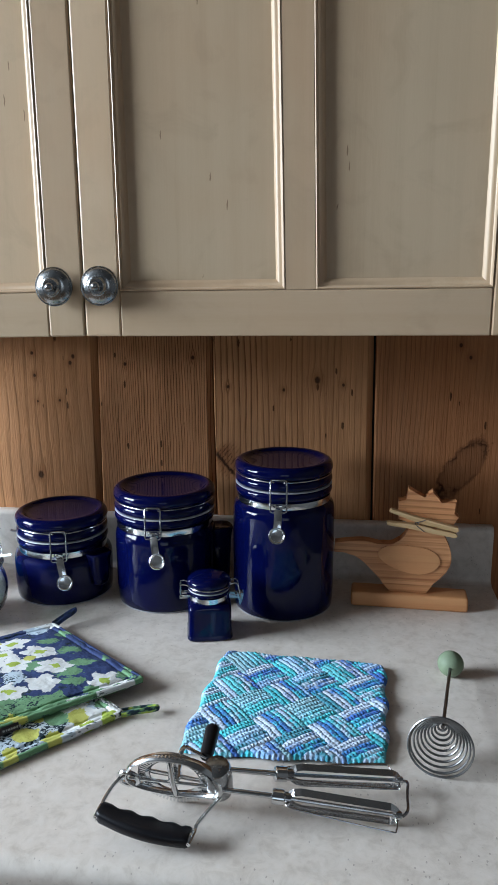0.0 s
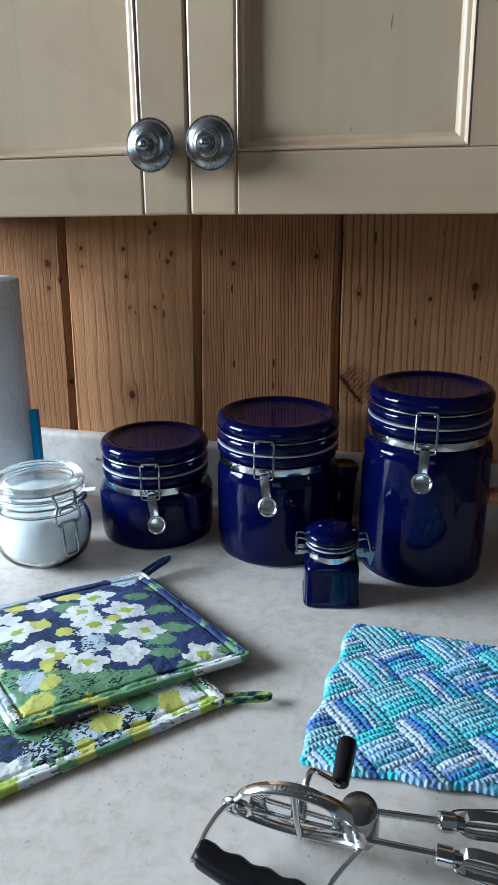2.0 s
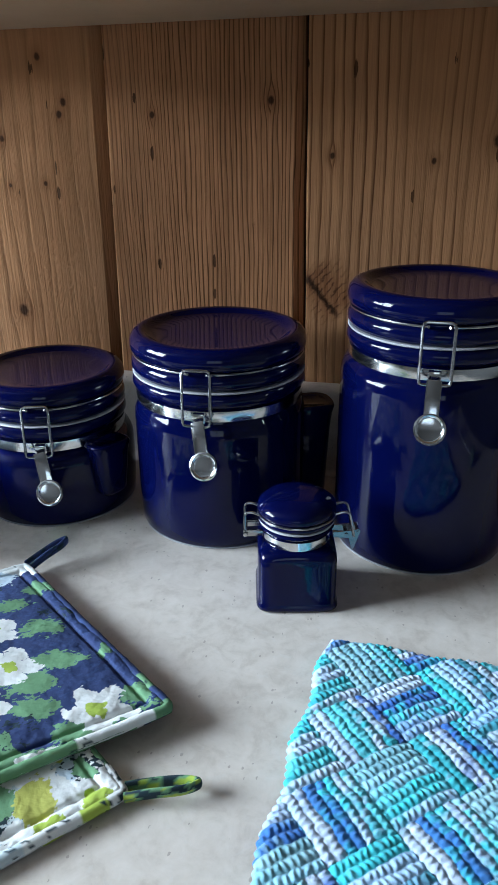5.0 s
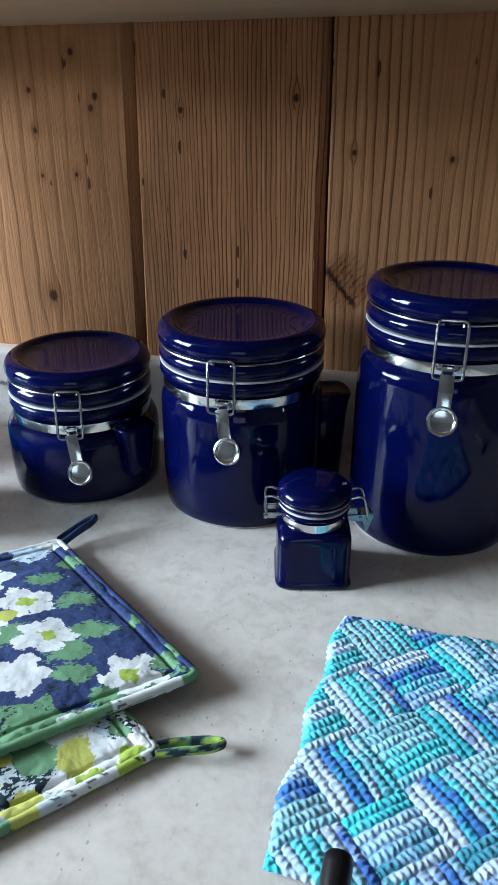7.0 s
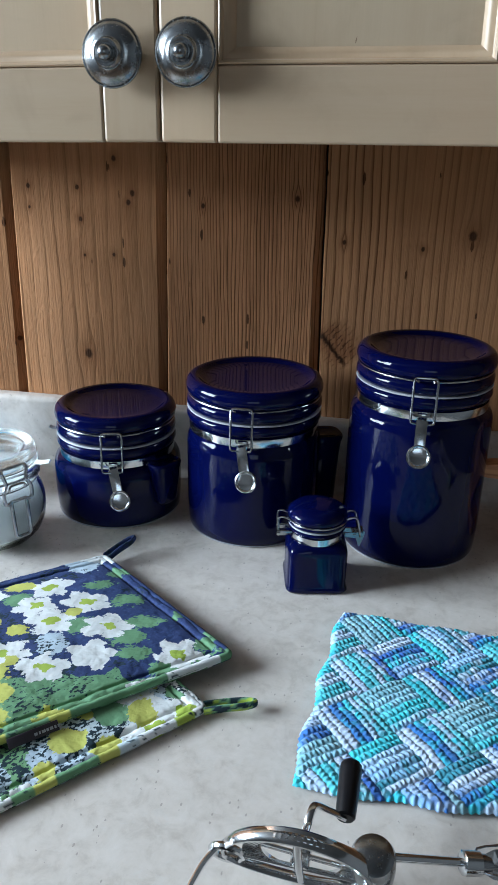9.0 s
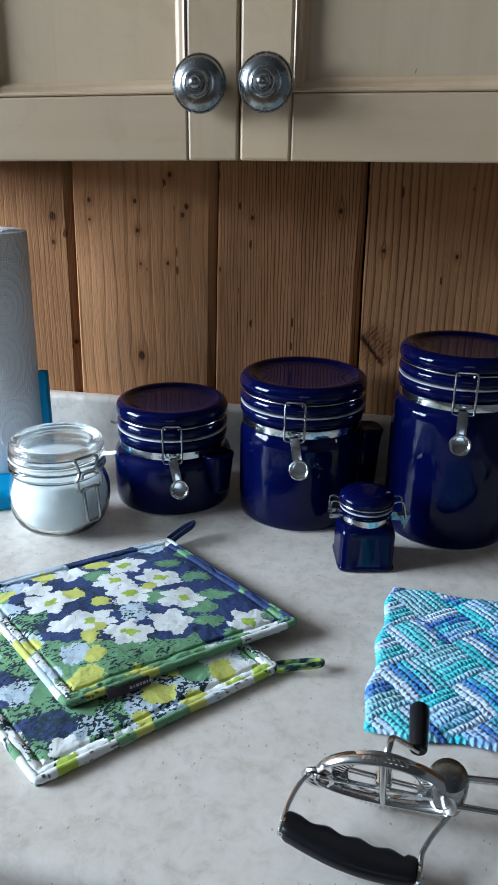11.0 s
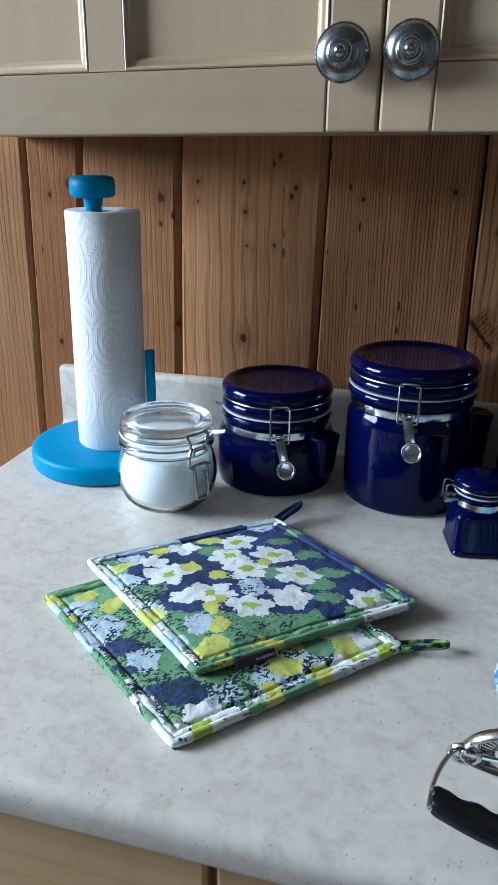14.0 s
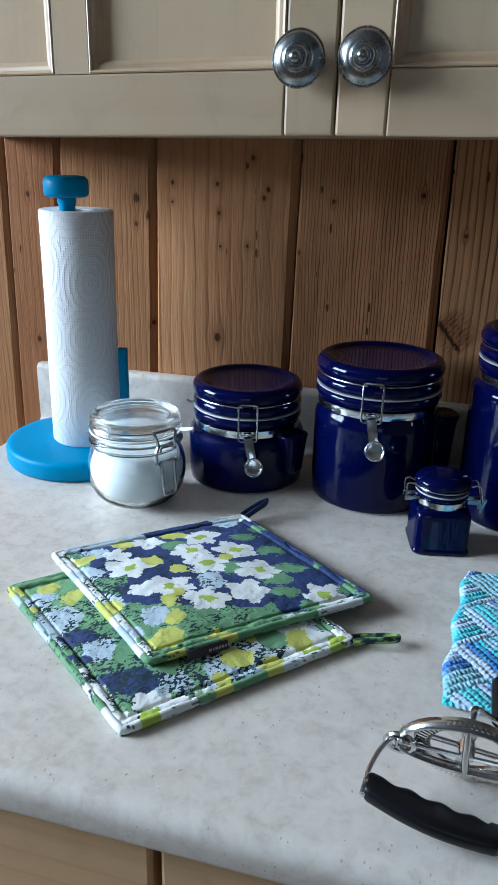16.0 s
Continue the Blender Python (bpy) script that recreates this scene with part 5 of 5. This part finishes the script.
    tang_v = np.roll(path, -1, 0) - np.roll(path, 1, 0)
    tang_v /= np.linalg.norm(tang_v, axis=1)[:, None]
    side = np.stack([tang_v[:, 1], -tang_v[:, 0], 0 * tang_v[:, 0]], -1)
    ang = np.linspace(0, 2 * math.pi, 15)
    along, turn = np.meshgrid(np.arange(4 * m4) / m4, ang / 6.283, indexing="ij")
    lump = 0.0034 * (1 + 0.26 * (value_noise(along, turn * 0.2, 22, p.seed + 60) - 0.5) + 0.16 * (value_noise(along, turn, 60, p.seed + 61) - 0.5))
    ring = path[:, None, :] + lump[..., None] * (np.cos(ang)[None, :, None] * side[:, None, :] + np.sin(ang)[None, :, None] * np.array((0, 0, 1.0)))
    ring = np.concatenate([ring, ring[:1]], 0)
    tone = value_noise(along + 0.05 * turn, turn * 0.15, 6, p.seed + 62, 2)
    speck = value_noise(along, turn * 0.5, 70, p.seed + 63, 2)
    patch = np.minimum(np.arange(4 * m4) // 11 * 11 + 5, 4 * m4 - 1)
    ju, jv = [np.clip(np.round(np.clip(q[patch], 0.035, 0.965) * (n - 1)).astype(int), 0, n - 1) for q in (pu, pv)]
    bc = np.repeat(p.c[ju, jv][:, None, :], len(ang), 1)
    bc = np.where((bc[..., :1] < 0.01), np.array(GREEN), bc)
    bc = np.where(((speck > 0.68) & (tone > 0.55))[..., None], np.array(INK), bc)
    bc = np.concatenate([bc, bc[:1]], 0)
    rim = new("binding", grid_mesh("binding", ring[:, ::-1], bc[:, ::-1], M_PRINT))
    rim.parent = ob
    tagged(rim, "rolled fabric binding in mixed print colours")
    # hanging loop: a folded strip
    c = Vector(loop_at)
    d = Vector(loop_dir)
    s = Vector((-d.y, d.x, 0)).normalized()
    pts = smooth_path([c - d * 0.12 - s * 0.004, c + d * 0.3 - s * 0.0052 + Vector((0, 0, 0.003)), c + d * 0.75 - s * 0.0044 + Vector((0, 0, 0.003)), c + d * 1.0 + Vector((0, 0, 0.002)), c + d * 0.75 + s * 0.0036 + Vector((0, 0, 0.001)), c + d * 0.3 + s * 0.0044, c - d * 0.12 + s * 0.003], 8)
    segs = 12
    rings = []
    for i, q in enumerate(pts):
        a, bq = pts[max(i - 1, 0)], pts[min(i + 1, len(pts) - 1)]
        t = (bq - a).normalized()
        nr = Vector((0, 0, 1))
        bi = t.cross(nr).normalized()
        rings.append([q + 0.0016 * math.cos(2 * math.pi * j / segs) * bi + 0.0036 * math.sin(2 * math.pi * j / segs) * nr + Vector((0, 0, 0.0036)) for j in range(segs + 1)])
    L = np.array([[tuple(x) for x in rg] for rg in rings])
    uq, vq = np.meshgrid(np.linspace(0, 1.2, L.shape[0]), np.linspace(0, 0.5, L.shape[1]), indexing="ij")
    nz = value_noise(uq, vq, 12, p.seed)
    col = np.where((nz > 0.56)[..., None], np.array(INK), np.where((nz > (0.40 if p.seed == 77 else 0.50))[..., None], np.array(GREEN if p.seed == 77 else NAVY), np.array(LIME if p.seed == 77 else NAVY)))
    lo = new("hanging_loop", grid_mesh("hanging_loop", L, col, M_PRINT))
    lo.parent = ob
    tagged(lo, "folded printed cotton loop")
    return ob


potholder("quilted cotton potholder printed in green, yellow and pale blue", [(-0.3166, -0.580), (-0.172, -0.426), (-0.4924, -0.4428), (-0.347, -0.289)], (0.0005, 0.0012, 0.001, 0.001), print_lower, 0.0068, (-0.172, -0.4235, TOP + 0.001), (0.034, 0.010, 0), 0.0)
upper = potholder("quilted cotton potholder with white flowers on navy, lying on another", [(-0.3225, -0.5155), (-0.1645, -0.3700), (-0.4757, -0.3903), (-0.3245, -0.2415)], (0.0105, 0.0090, 0.0110, 0.0040), print_upper, 0.0068, (-0.3205, -0.241, TOP + 0.006), (0.018, 0.026, 0.006), 0.0045)
tag = bmesh.new()
tag = box(-0.018, 0.018, -0.0036, 0.0036, -0.0006, 0.0006, bevel=0.0003)
tagob = part("label_tag", tag, plain("plum_ribbon", (0.035, 0.025, 0.035), rough=0.6), upper, "dark plum ribbon label", m=pose(-0.2832, -0.4850, TOP + 0.0138, 52, 0, 44))
for k, w in enumerate((0.0022, 0.0012, 0.0026, 0.0018, 0.0024, 0.0014, 0.0022)):
    bar = box(-w / 2, w / 2, -0.0010, 0.0010, 0.0006, 0.0007)
    bar_ob = part("lettering_bar", bar, M_GASKET, tagob, m=pose(0.0015 + k * 0.0028, -0.0004, 0.0001), smooth=False)


def knitted_cloth():
    """An entrelac dishcloth: squares set on the diagonal, whose ridges run crosswise in turn."""
    ob = thing("knitted_dishcloth", "hand-knitted dishcloth in variegated blue, turquoise and white cotton", "dishcloth")
    nu, nv = 440, 420
    tl, tr, br, bl = [np.array(c) for c in ((-0.0850, -0.2775), (0.1130, -0.2925), (0.1060, -0.4770), (-0.1040, -0.4850))]
    u, v = np.meshgrid(np.linspace(0, 1, nu), np.linspace(0, 1, nv), indexing="ij")
    e = np.minimum(np.minimum(u * 0.2, (1 - u) * 0.2), np.minimum(v * 0.19, (1 - v) * 0.19))
    # scalloped edge
    sc = 0.0022 * np.sin(u * 2 * math.pi * 40) + 0.006 * np.sin(u * 2 * math.pi * 3.4 + 0.6)
    sc2 = 0.0022 * np.sin(v * 2 * math.pi * 38) + 0.007 * np.sin(v * 2 * math.pi * 3.2 + 1.8)
    sc, sc2 = sc * np.sin(math.pi * u) ** 0.4, sc2 * np.sin(math.pi * v) ** 0.4
    # rounded corners
    du, dv = np.abs(2 * u - 1), np.abs(2 * v - 1)
    rnd = 1 - 0.16 * np.clip((du ** 9 + dv ** 9) ** (1 / 9) - 1, 0, None) * 2.4
    ur, vr = 0.5 + (u - 0.5) * rnd, 0.5 + (v - 0.5) * rnd
    U = ur + sc2 * (1 - 2 * u) * 1.6
    V = vr + sc * (1 - 2 * v) * 1.6
    U3, V3 = U[..., None], V[..., None]
    XY = tl * (1 - U3) * (1 - V3) + tr * U3 * (1 - V3) + bl * (1 - U3) * V3 + br * U3 * V3
    X, Y = XY[..., 0], XY[..., 1]
    # diagonal lattice
    px, py, qx, qy = 0.0590, -0.0070, -0.0045, -0.0590
    det = px * qy - py * qx
    dx, dy = X + 0.0598, Y + 0.3587
    wob = 0.0022 * (value_noise(u, v, 9, 3) - 0.5), 0.0022 * (value_noise(u, v, 9, 4) - 0.5)
    fine = 0.0016 * (value_noise(u, v, 45, 5, 2) - 0.5), 0.0016 * (value_noise(u, v, 45, 7, 2) - 0.5)
    wob = wob[0] + fine[0], wob[1] + fine[1]
    a = ((dx + wob[0]) * qy - (dy + wob[1]) * qx) / det
    b = (-(dx + wob[0]) * py + (dy + wob[1]) * px) / det
    s, t = a + b + 0.5, a - b + 0.5
    si, ti = np.floor(s).astype(int), np.floor(t).astype(int)
    fs, ft = s - si, t - ti
    kindA = (si + ti) % 2 == 0
    across = np.where(kindA, ft, fs)
    along = np.where(kindA, fs, ft)
    ridges = 7
    ra = across * ridges + 0.34 * (value_noise(u, v, 30, 81) - 0.5)
    ri = np.floor(ra).astype(int)
    fr = ra - ri
    hsh = lambda a1, b1, c1: np.modf(np.abs(np.sin(a1 * 12.9898 + b1 * 78.233 + c1 * 37.719) * 43758.5453))[0]
    st = along * 10.5 + 0.5 * (ri % 2) + 0.7 * (value_noise(u, v, 26, 82) - 0.5)
    fst = st - np.floor(st)
    ridge = np.sin(math.pi * fr) ** 0.8
    sti = np.floor(st)
    size = 0.86 + 0.24 * hsh(ri + si * 7.0, sti, ti * 3.0)
    lean = fst + 0.22 * (fr - 0.5) * np.where(ri % 2 == 0, 1, -1)
    lean = lean - np.floor(lean)
    bump = 0.5 - 0.5 * np.cos(2 * math.pi * lean)
    bulge = np.sin(math.pi * np.clip(along, 0, 1)) ** 0.5 * 0.6 + np.sin(math.pi * across) ** 0.5 * 0.4
    h = 0.0015 * ridge * (0.48 + 0.52 * bump) * size + 0.0030 * bulge
    h = h + 0.0006 * (value_noise(u, v, 70, 91, 2) - 0.5)
    edge = np.clip((e + 0.0004) / 0.0065, 0, 1)
    drape = 0.0030 * value_noise(u, v, 2.5, 12)
    Z = TOP + 0.0008 + (0.0022 + h + drape) * np.sqrt(np.clip(1 - (1 - edge) ** 2, 0, 1))
    # the yarn changes colour along its length
    rng = np.random.RandomState(8)
    yarn = [(0.38, 0.51, 0.72), (0.24, 0.46, 0.80), (0.02, 0.48, 0.58), (0.012, 0.10, 0.44), (0.50, 0.61, 0.78), (0.012, 0.36, 0.42), (0.10, 0.58, 0.66), (0.42, 0.55, 0.74), (0.03, 0.50, 0.60), (0.015, 0.15, 0.48), (0.50, 0.60, 0.75), (0.015, 0.22, 0.30), (0.30, 0.53, 0.82), (0.38, 0.58, 0.80), (0.03, 0.53, 0.60), (0.10, 0.56, 0.66), (0.30, 0.60, 0.76), (0.18, 0.42, 0.50), (0.28, 0.50, 0.58), (0.012, 0.12, 0.45)]
    yarn = np.array(yarn)
    key = (si * 37 + ti * 101) % 97
    start = np.floor(value_noise(key * 0.37, key * 0.19, 1.7, 40, 1) * 60)
    pos = start + ri * 0.62 + along * 0.5 * np.where(ri % 2 == 0, 1, -1) + 0.5 * (value_noise(u, v, 46, 60, 2) - 0.5) + 0.40 * (hsh(ri * 1.3 + si, sti, ti * 2.0) - 0.5)
    jump = (np.floor(pos).astype(int) * 7919 + key * 3) % len(yarn)
    nxt = (np.floor(pos + 1).astype(int) * 7919 + key * 3) % len(yarn)
    bl_f = np.clip((pos - np.floor(pos) - 0.55) / 0.45, 0, 1)[..., None]
    C = yarn[jump] * (1 - bl_f) + yarn[nxt] * bl_f
    C = C * (0.84 + 0.22 * value_noise(u, v, 120, 70) + 0.26 * hsh(ri * 3.1 + si, sti * 1.7, ti * 5.0))[..., None]
    P = np.stack([X, Y, Z], -1)
    # each knitted square, and the cut ones along the edge, is a part
    C = np.clip(C * 0.92 + 0.10 * np.array((0.30, 0.50, 0.66)), 0, 1)
    ident = (si * 1000 + ti)[:-1, :-1].reshape(-1)
    idx = np.arange(nu * nv).reshape(nu, nv)
    quads = np.stack([idx[:-1, :-1], idx[1:, :-1], idx[1:, 1:], idx[:-1, 1:]], -1).reshape(-1, 4)
    flat_p, flat_c = P.reshape(-1, 3), C.reshape(-1, 3)
    for which in np.unique(ident):
        sub = quads[ident == which]
        used, local = np.unique(sub, return_inverse=True)
        square = new("knitted_square", loose_mesh("knitted_square", flat_p[used], local.reshape(-1, 4), flat_c[used], M_YARN))
        square.parent = ob
    return ob


knitted_cloth()


# ---- rotary egg beater ----
def egg_beater():
    ob = thing("egg_beater", "chromed rotary egg beater with a black grip lying on its side", "egg beater")
    # grip with finger grooves on its inner side
    a, b = Vector((-0.1445, -0.5915, TOP + 0.0205)), Vector((-0.0645, -0.6015, TOP + 0.0110))
    d = (b - a).normalized()
    inn = Vector((-d.y, d.x, 0)).normalized()
    bm = bmesh.new()
    rings = []
    n, seg = 40, 20
    for i in range(n + 1):
        f = i / n
        bow = -0.0035 * math.sin(math.pi * f)
        c = a + (b - a) * f + inn * bow
        groove = 0.0016 * (1 - math.cos(2 * math.pi * (f - 0.08) * 4.2)) / 2 if 0.08 < f < 0.92 else 0
        cap = 0.9 if min(f, 1 - f) < 0.01 else 1.0
        ring = []
        for k in range(seg):
            an = 2 * math.pi * k / seg
            q = 1 / (abs(math.cos(an)) ** 4 + abs(math.sin(an)) ** 4) ** (1 / 4)
            half = 0.0084 + 0.0022 * math.sin(math.pi * f)
            w = half * q * math.cos(an)
            if w > 0:
                w -= 1.6 * groove * (w / half)
            ring.append(bm.verts.new(c + inn * (w * cap) + Vector((0, 0, 0.0060 * q * math.sin(an) * cap))))
        rings.append(ring)
    for ra, rb in zip(rings, rings[1:]):
        for k in range(seg):
            bm.faces.new((ra[k], ra[(k + 1) % seg], rb[(k + 1) % seg], rb[k]))
    bm.faces.new(rings[0][::-1])
    bm.faces.new(rings[-1])
    part("grip", bm, M_BLACK, ob, "black moulded grip with finger grooves", angle=50)
    # bowed strap from the grip's ends to the frame
    left = smooth_path([a - d * 0.0012 - inn * 0.008, a - d * 0.0018 + inn * 0.006, a + Vector((0.0005, 0.014, 0.003)), a + Vector((0.0050, 0.024, 0.008)), a + Vector((0.0105, 0.031, 0.0115)), Vector((-0.1280, -0.5560, TOP + 0.0350))], 8)
    part("bow", tube(left, 0.0018, 10), M_STEEL, ob)
    right = smooth_path([b + d * 0.0012 - inn * 0.008, b + d * 0.0018 + inn * 0.006, b + Vector((0.0035, 0.013, 0.002)), b + Vector((0.0090, 0.023, 0.005)), b + Vector((0.0150, 0.030, 0.009)), Vector((-0.0440, -0.5660, TOP + 0.0240))], 8)
    part("bow", tube(right, 0.0018, 10), M_STEEL, ob)
    for c, sg in ((a, -1), (b, 1)):
        part("end_cap", tube([c + d * sg * 0.0002, c + d * sg * 0.0016], 0.0082, 14, flat=0.7, up=(0, 0, 1)), M_STEEL, ob)
    # gear wheel on its edge, its top leaning to the room; its teeth stand on the near face
    gm = pose(-0.0865, -0.5570, TOP + 0.0345, -70, 0, -3)
    R = 0.0335
    gear = lathe([(R - 0.0105, 0.0012), (R - 0.0008, 0.0016), (R, 0.0008), (R, -0.0012), (R - 0.002, -0.0024), (R - 0.0095, -0.0022), (R - 0.0110, -0.0012), (R - 0.0105, 0.0012)][::-1], 72)
    wheel = part("gear_wheel", gear, M_STEEL, ob, "chromed gear wheel with spokes", m=gm)
    teeth = None
    for k in range(60):
        an = 2 * math.pi * k / 60
        tb = box(R - 0.0068, R - 0.0006, -0.0008, 0.0008, -0.0044, -0.0020)
        bmesh.ops.rotate(tb, verts=tb.verts, cent=(0, 0, 0), matrix=Euler((0, 0, an)).to_matrix())
        teeth = join(teeth, tb)
    part("gear_teeth", teeth, M_STEEL, wheel, smooth=False)
    for k in range(4):
        sp = box(0.004, R - 0.009, -0.0026, 0.0026, -0.0006, 0.0012, bevel=0.0005)
        part("spoke", sp, M_STEEL, wheel, m=pose(0, 0, 0, 0, 0, 90 * k + 8))
    part("hub", lathe([(0, -0.0075), (0.0052, -0.0075), (0.0056, -0.004), (0.0056, 0.003), (0.0042, 0.0045), (0.0042, 0.0100), (0.0030, 0.0108), (0, 0.0110)], 32), M_STEEL, wheel)
    # frame: a cast yoke before the wheel, a thick arch over its top, a strap across its lower half, an eye for the bow and a strut
    pts = []
    for k in range(64):
        an = 2 * math.pi * k / 64
        up = max(math.sin(an), 0.0)
        pts.append(gm @ Vector((0.0430 * math.cos(an), (-0.0290 if up else -0.0150) * math.sin(an), -0.0070 + 0.0050 * up)))
    yoke = tube(pts, 0.0016, 10, closed=True, flat=1.9, up=(0, -0.96, -0.28), taper=lambda f: 1.0 + 0.5 * max(math.sin(2 * math.pi * f), 0.0) + 1.0 * max(math.cos(2 * math.pi * f), 0.0) ** 3)
    eye = [gm @ Vector((-0.0410 + 0.0090 * math.cos(t), 0.0010 + 0.0095 * math.sin(t), -0.0070)) for t in [2 * math.pi * k / 28 for k in range(28)]]
    part("frame", tube(eye, 0.0022, 8, closed=True, bm=yoke), M_STEEL, ob)
    part("strut", tube([gm @ Vector((-0.001, -0.0280, -0.0035)), gm @ Vector((0.0, 0.0, -0.0070)), gm @ Vector((0.001, 0.0140, -0.0075))], 0.0026, 12), M_STEEL, ob)
    part("frame_bar", tube([gm @ Vector((-0.0400, 0.0, -0.0065)), gm @ Vector((0.0400, -0.001, -0.0065))], 0.0015, 8), M_STEEL, ob)
    # pinion housing: a short drum that both shafts leave
    hs = lathe([(0, -0.0200), (0.0080, -0.0196), (0.0110, -0.0180), (0.0122, -0.0150), (0.0128, 0.0), (0.0122, 0.0140), (0.0110, 0.0172), (0.0080, 0.0190), (0.004, 0.0197), (0, 0.0200)], 40)
    part("housing", hs, M_PEWTER, ob, "dull steel gear housing", m=pose(-0.0475, -0.5570, TOP + 0.0355, 20, 0, -3))
    # crank
    arm = smooth_path([gm @ Vector((0, 0, 0.0105)), Vector((-0.0845, -0.5430, TOP + 0.0455)), Vector((-0.0820, -0.5345, TOP + 0.0480)), Vector((-0.0740, -0.5300, TOP + 0.0410)), Vector((-0.0645, -0.5262, TOP + 0.0330))], 6)
    part("crank_arm", tube(arm, 0.0024, 10, flat=0.7, up=(0, 0, 1)), M_STEEL, ob)
    k0, k1 = Vector((-0.0642, -0.5262, TOP + 0.0325)), Vector((-0.0632, -0.4910, TOP + 0.0405))
    ln = (k1 - k0).length
    kb = lathe([(0, 0), (0.0050, 0), (0.0060, 0.0012), (0.0063, 0.006), (0.0070, ln - 0.006), (0.0068, ln - 0.002), (0.0056, ln - 0.0003), (0.0026, ln), (0.0022, ln - 0.0012), (0, ln - 0.0014)], 28)
    part("crank_knob", kb, M_BLACK, ob, "black turned crank knob", m=Matrix.Translation(k0) @ (k1 - k0).to_track_quat("Z", "Y").to_matrix().to_4x4())
    # shafts, collars and the two beaters
    for s0, s1, e1, lean in (((-0.042, -0.5575, 0.0455), (0.0010, -0.5430, 0.0340), (0.1130, -0.5115, 0.0130), 0), ((-0.042, -0.5675, 0.0325), (0.0000, -0.5600, 0.0245), (0.1090, -0.5545, 0.0110), 1)):
        p0, p1, p2 = [Vector((q[0], q[1], TOP + q[2])) for q in (s0, s1, e1)]
        ax = (p2 - p1).normalized()
        side = Vector((-ax.y, ax.x, 0)).normalized()
        upv = Vector((0, 0, 1))
        part("shaft", tube([p0, p1 + ax * 0.004], 0.0024, 12), M_STEEL, ob)
        hexb = tube([p1, p1 + ax * 0.0008, p1 + ax * 0.0105, p1 + ax * 0.0115], 0.0066, 12, taper=lambda f: 0.82 if f < 0.1 or f > 0.95 else 1.0)
        part("collar", hexb, M_STEEL, ob)
        part("collar", tube([p1 + ax * 0.0112, p1 + ax * 0.0165], 0.0052, 12), M_WIRE, ob)
        root, tip = p1 + ax * 0.016, p2
        part("spindle", tube([root, tip], 0.0016, 8), M_WIRE, ob)
        # broad blades above and below the spindle, thin wings to either side
        face = side.cross(ax).normalized()
        face = (face if face.z > 0 else -face) + Vector((0, -0.52, 0))
        for sg in (1, -1):
            rr = 0.0082
            strip = [root + upv * sg * 0.004, root + ax * 0.004 + upv * sg * rr * 0.86, root + ax * 0.010 + upv * sg * rr, tip - ax * 0.006 + upv * sg * (rr - 0.001), tip - ax * 0.002 + upv * sg * rr * 0.6, tip + upv * sg * 0.002]
            part("blade", tube(strip, 0.0044, 4, flat=0.12, up=face, phase=0.5), M_STEEL, ob, "flat polished beater blade", smooth=False)
            wr = 0.021 if (sg > 0) != bool(lean) else 0.0125
            wing = [root + side * sg * 0.004, root + ax * 0.003 + side * sg * wr * 0.55, tip - ax * 0.014 + side * sg * wr, tip - ax * 0.003 + side * sg * wr * 0.85, tip - ax * 0.001]
            part("wing_wire", tube(smooth_path(wing, 5), 0.0007, 6), M_WIRE, ob)
        part("tip_nut", tube([tip - ax * 0.005, tip + ax * 0.003], 0.0036, 10), M_STEEL, ob)
    clip = smooth_path([(0.1155, -0.5115, TOP + 0.0125), (0.1205, -0.5150, TOP + 0.014), (0.1190, -0.5320, TOP + 0.014), (0.1180, -0.5500, TOP + 0.013), (0.1130, -0.5555, TOP + 0.0105)], 6)
    part("end_clip", tube(clip, 0.0014, 8), M_WIRE, ob)
    return ob


egg_beater()
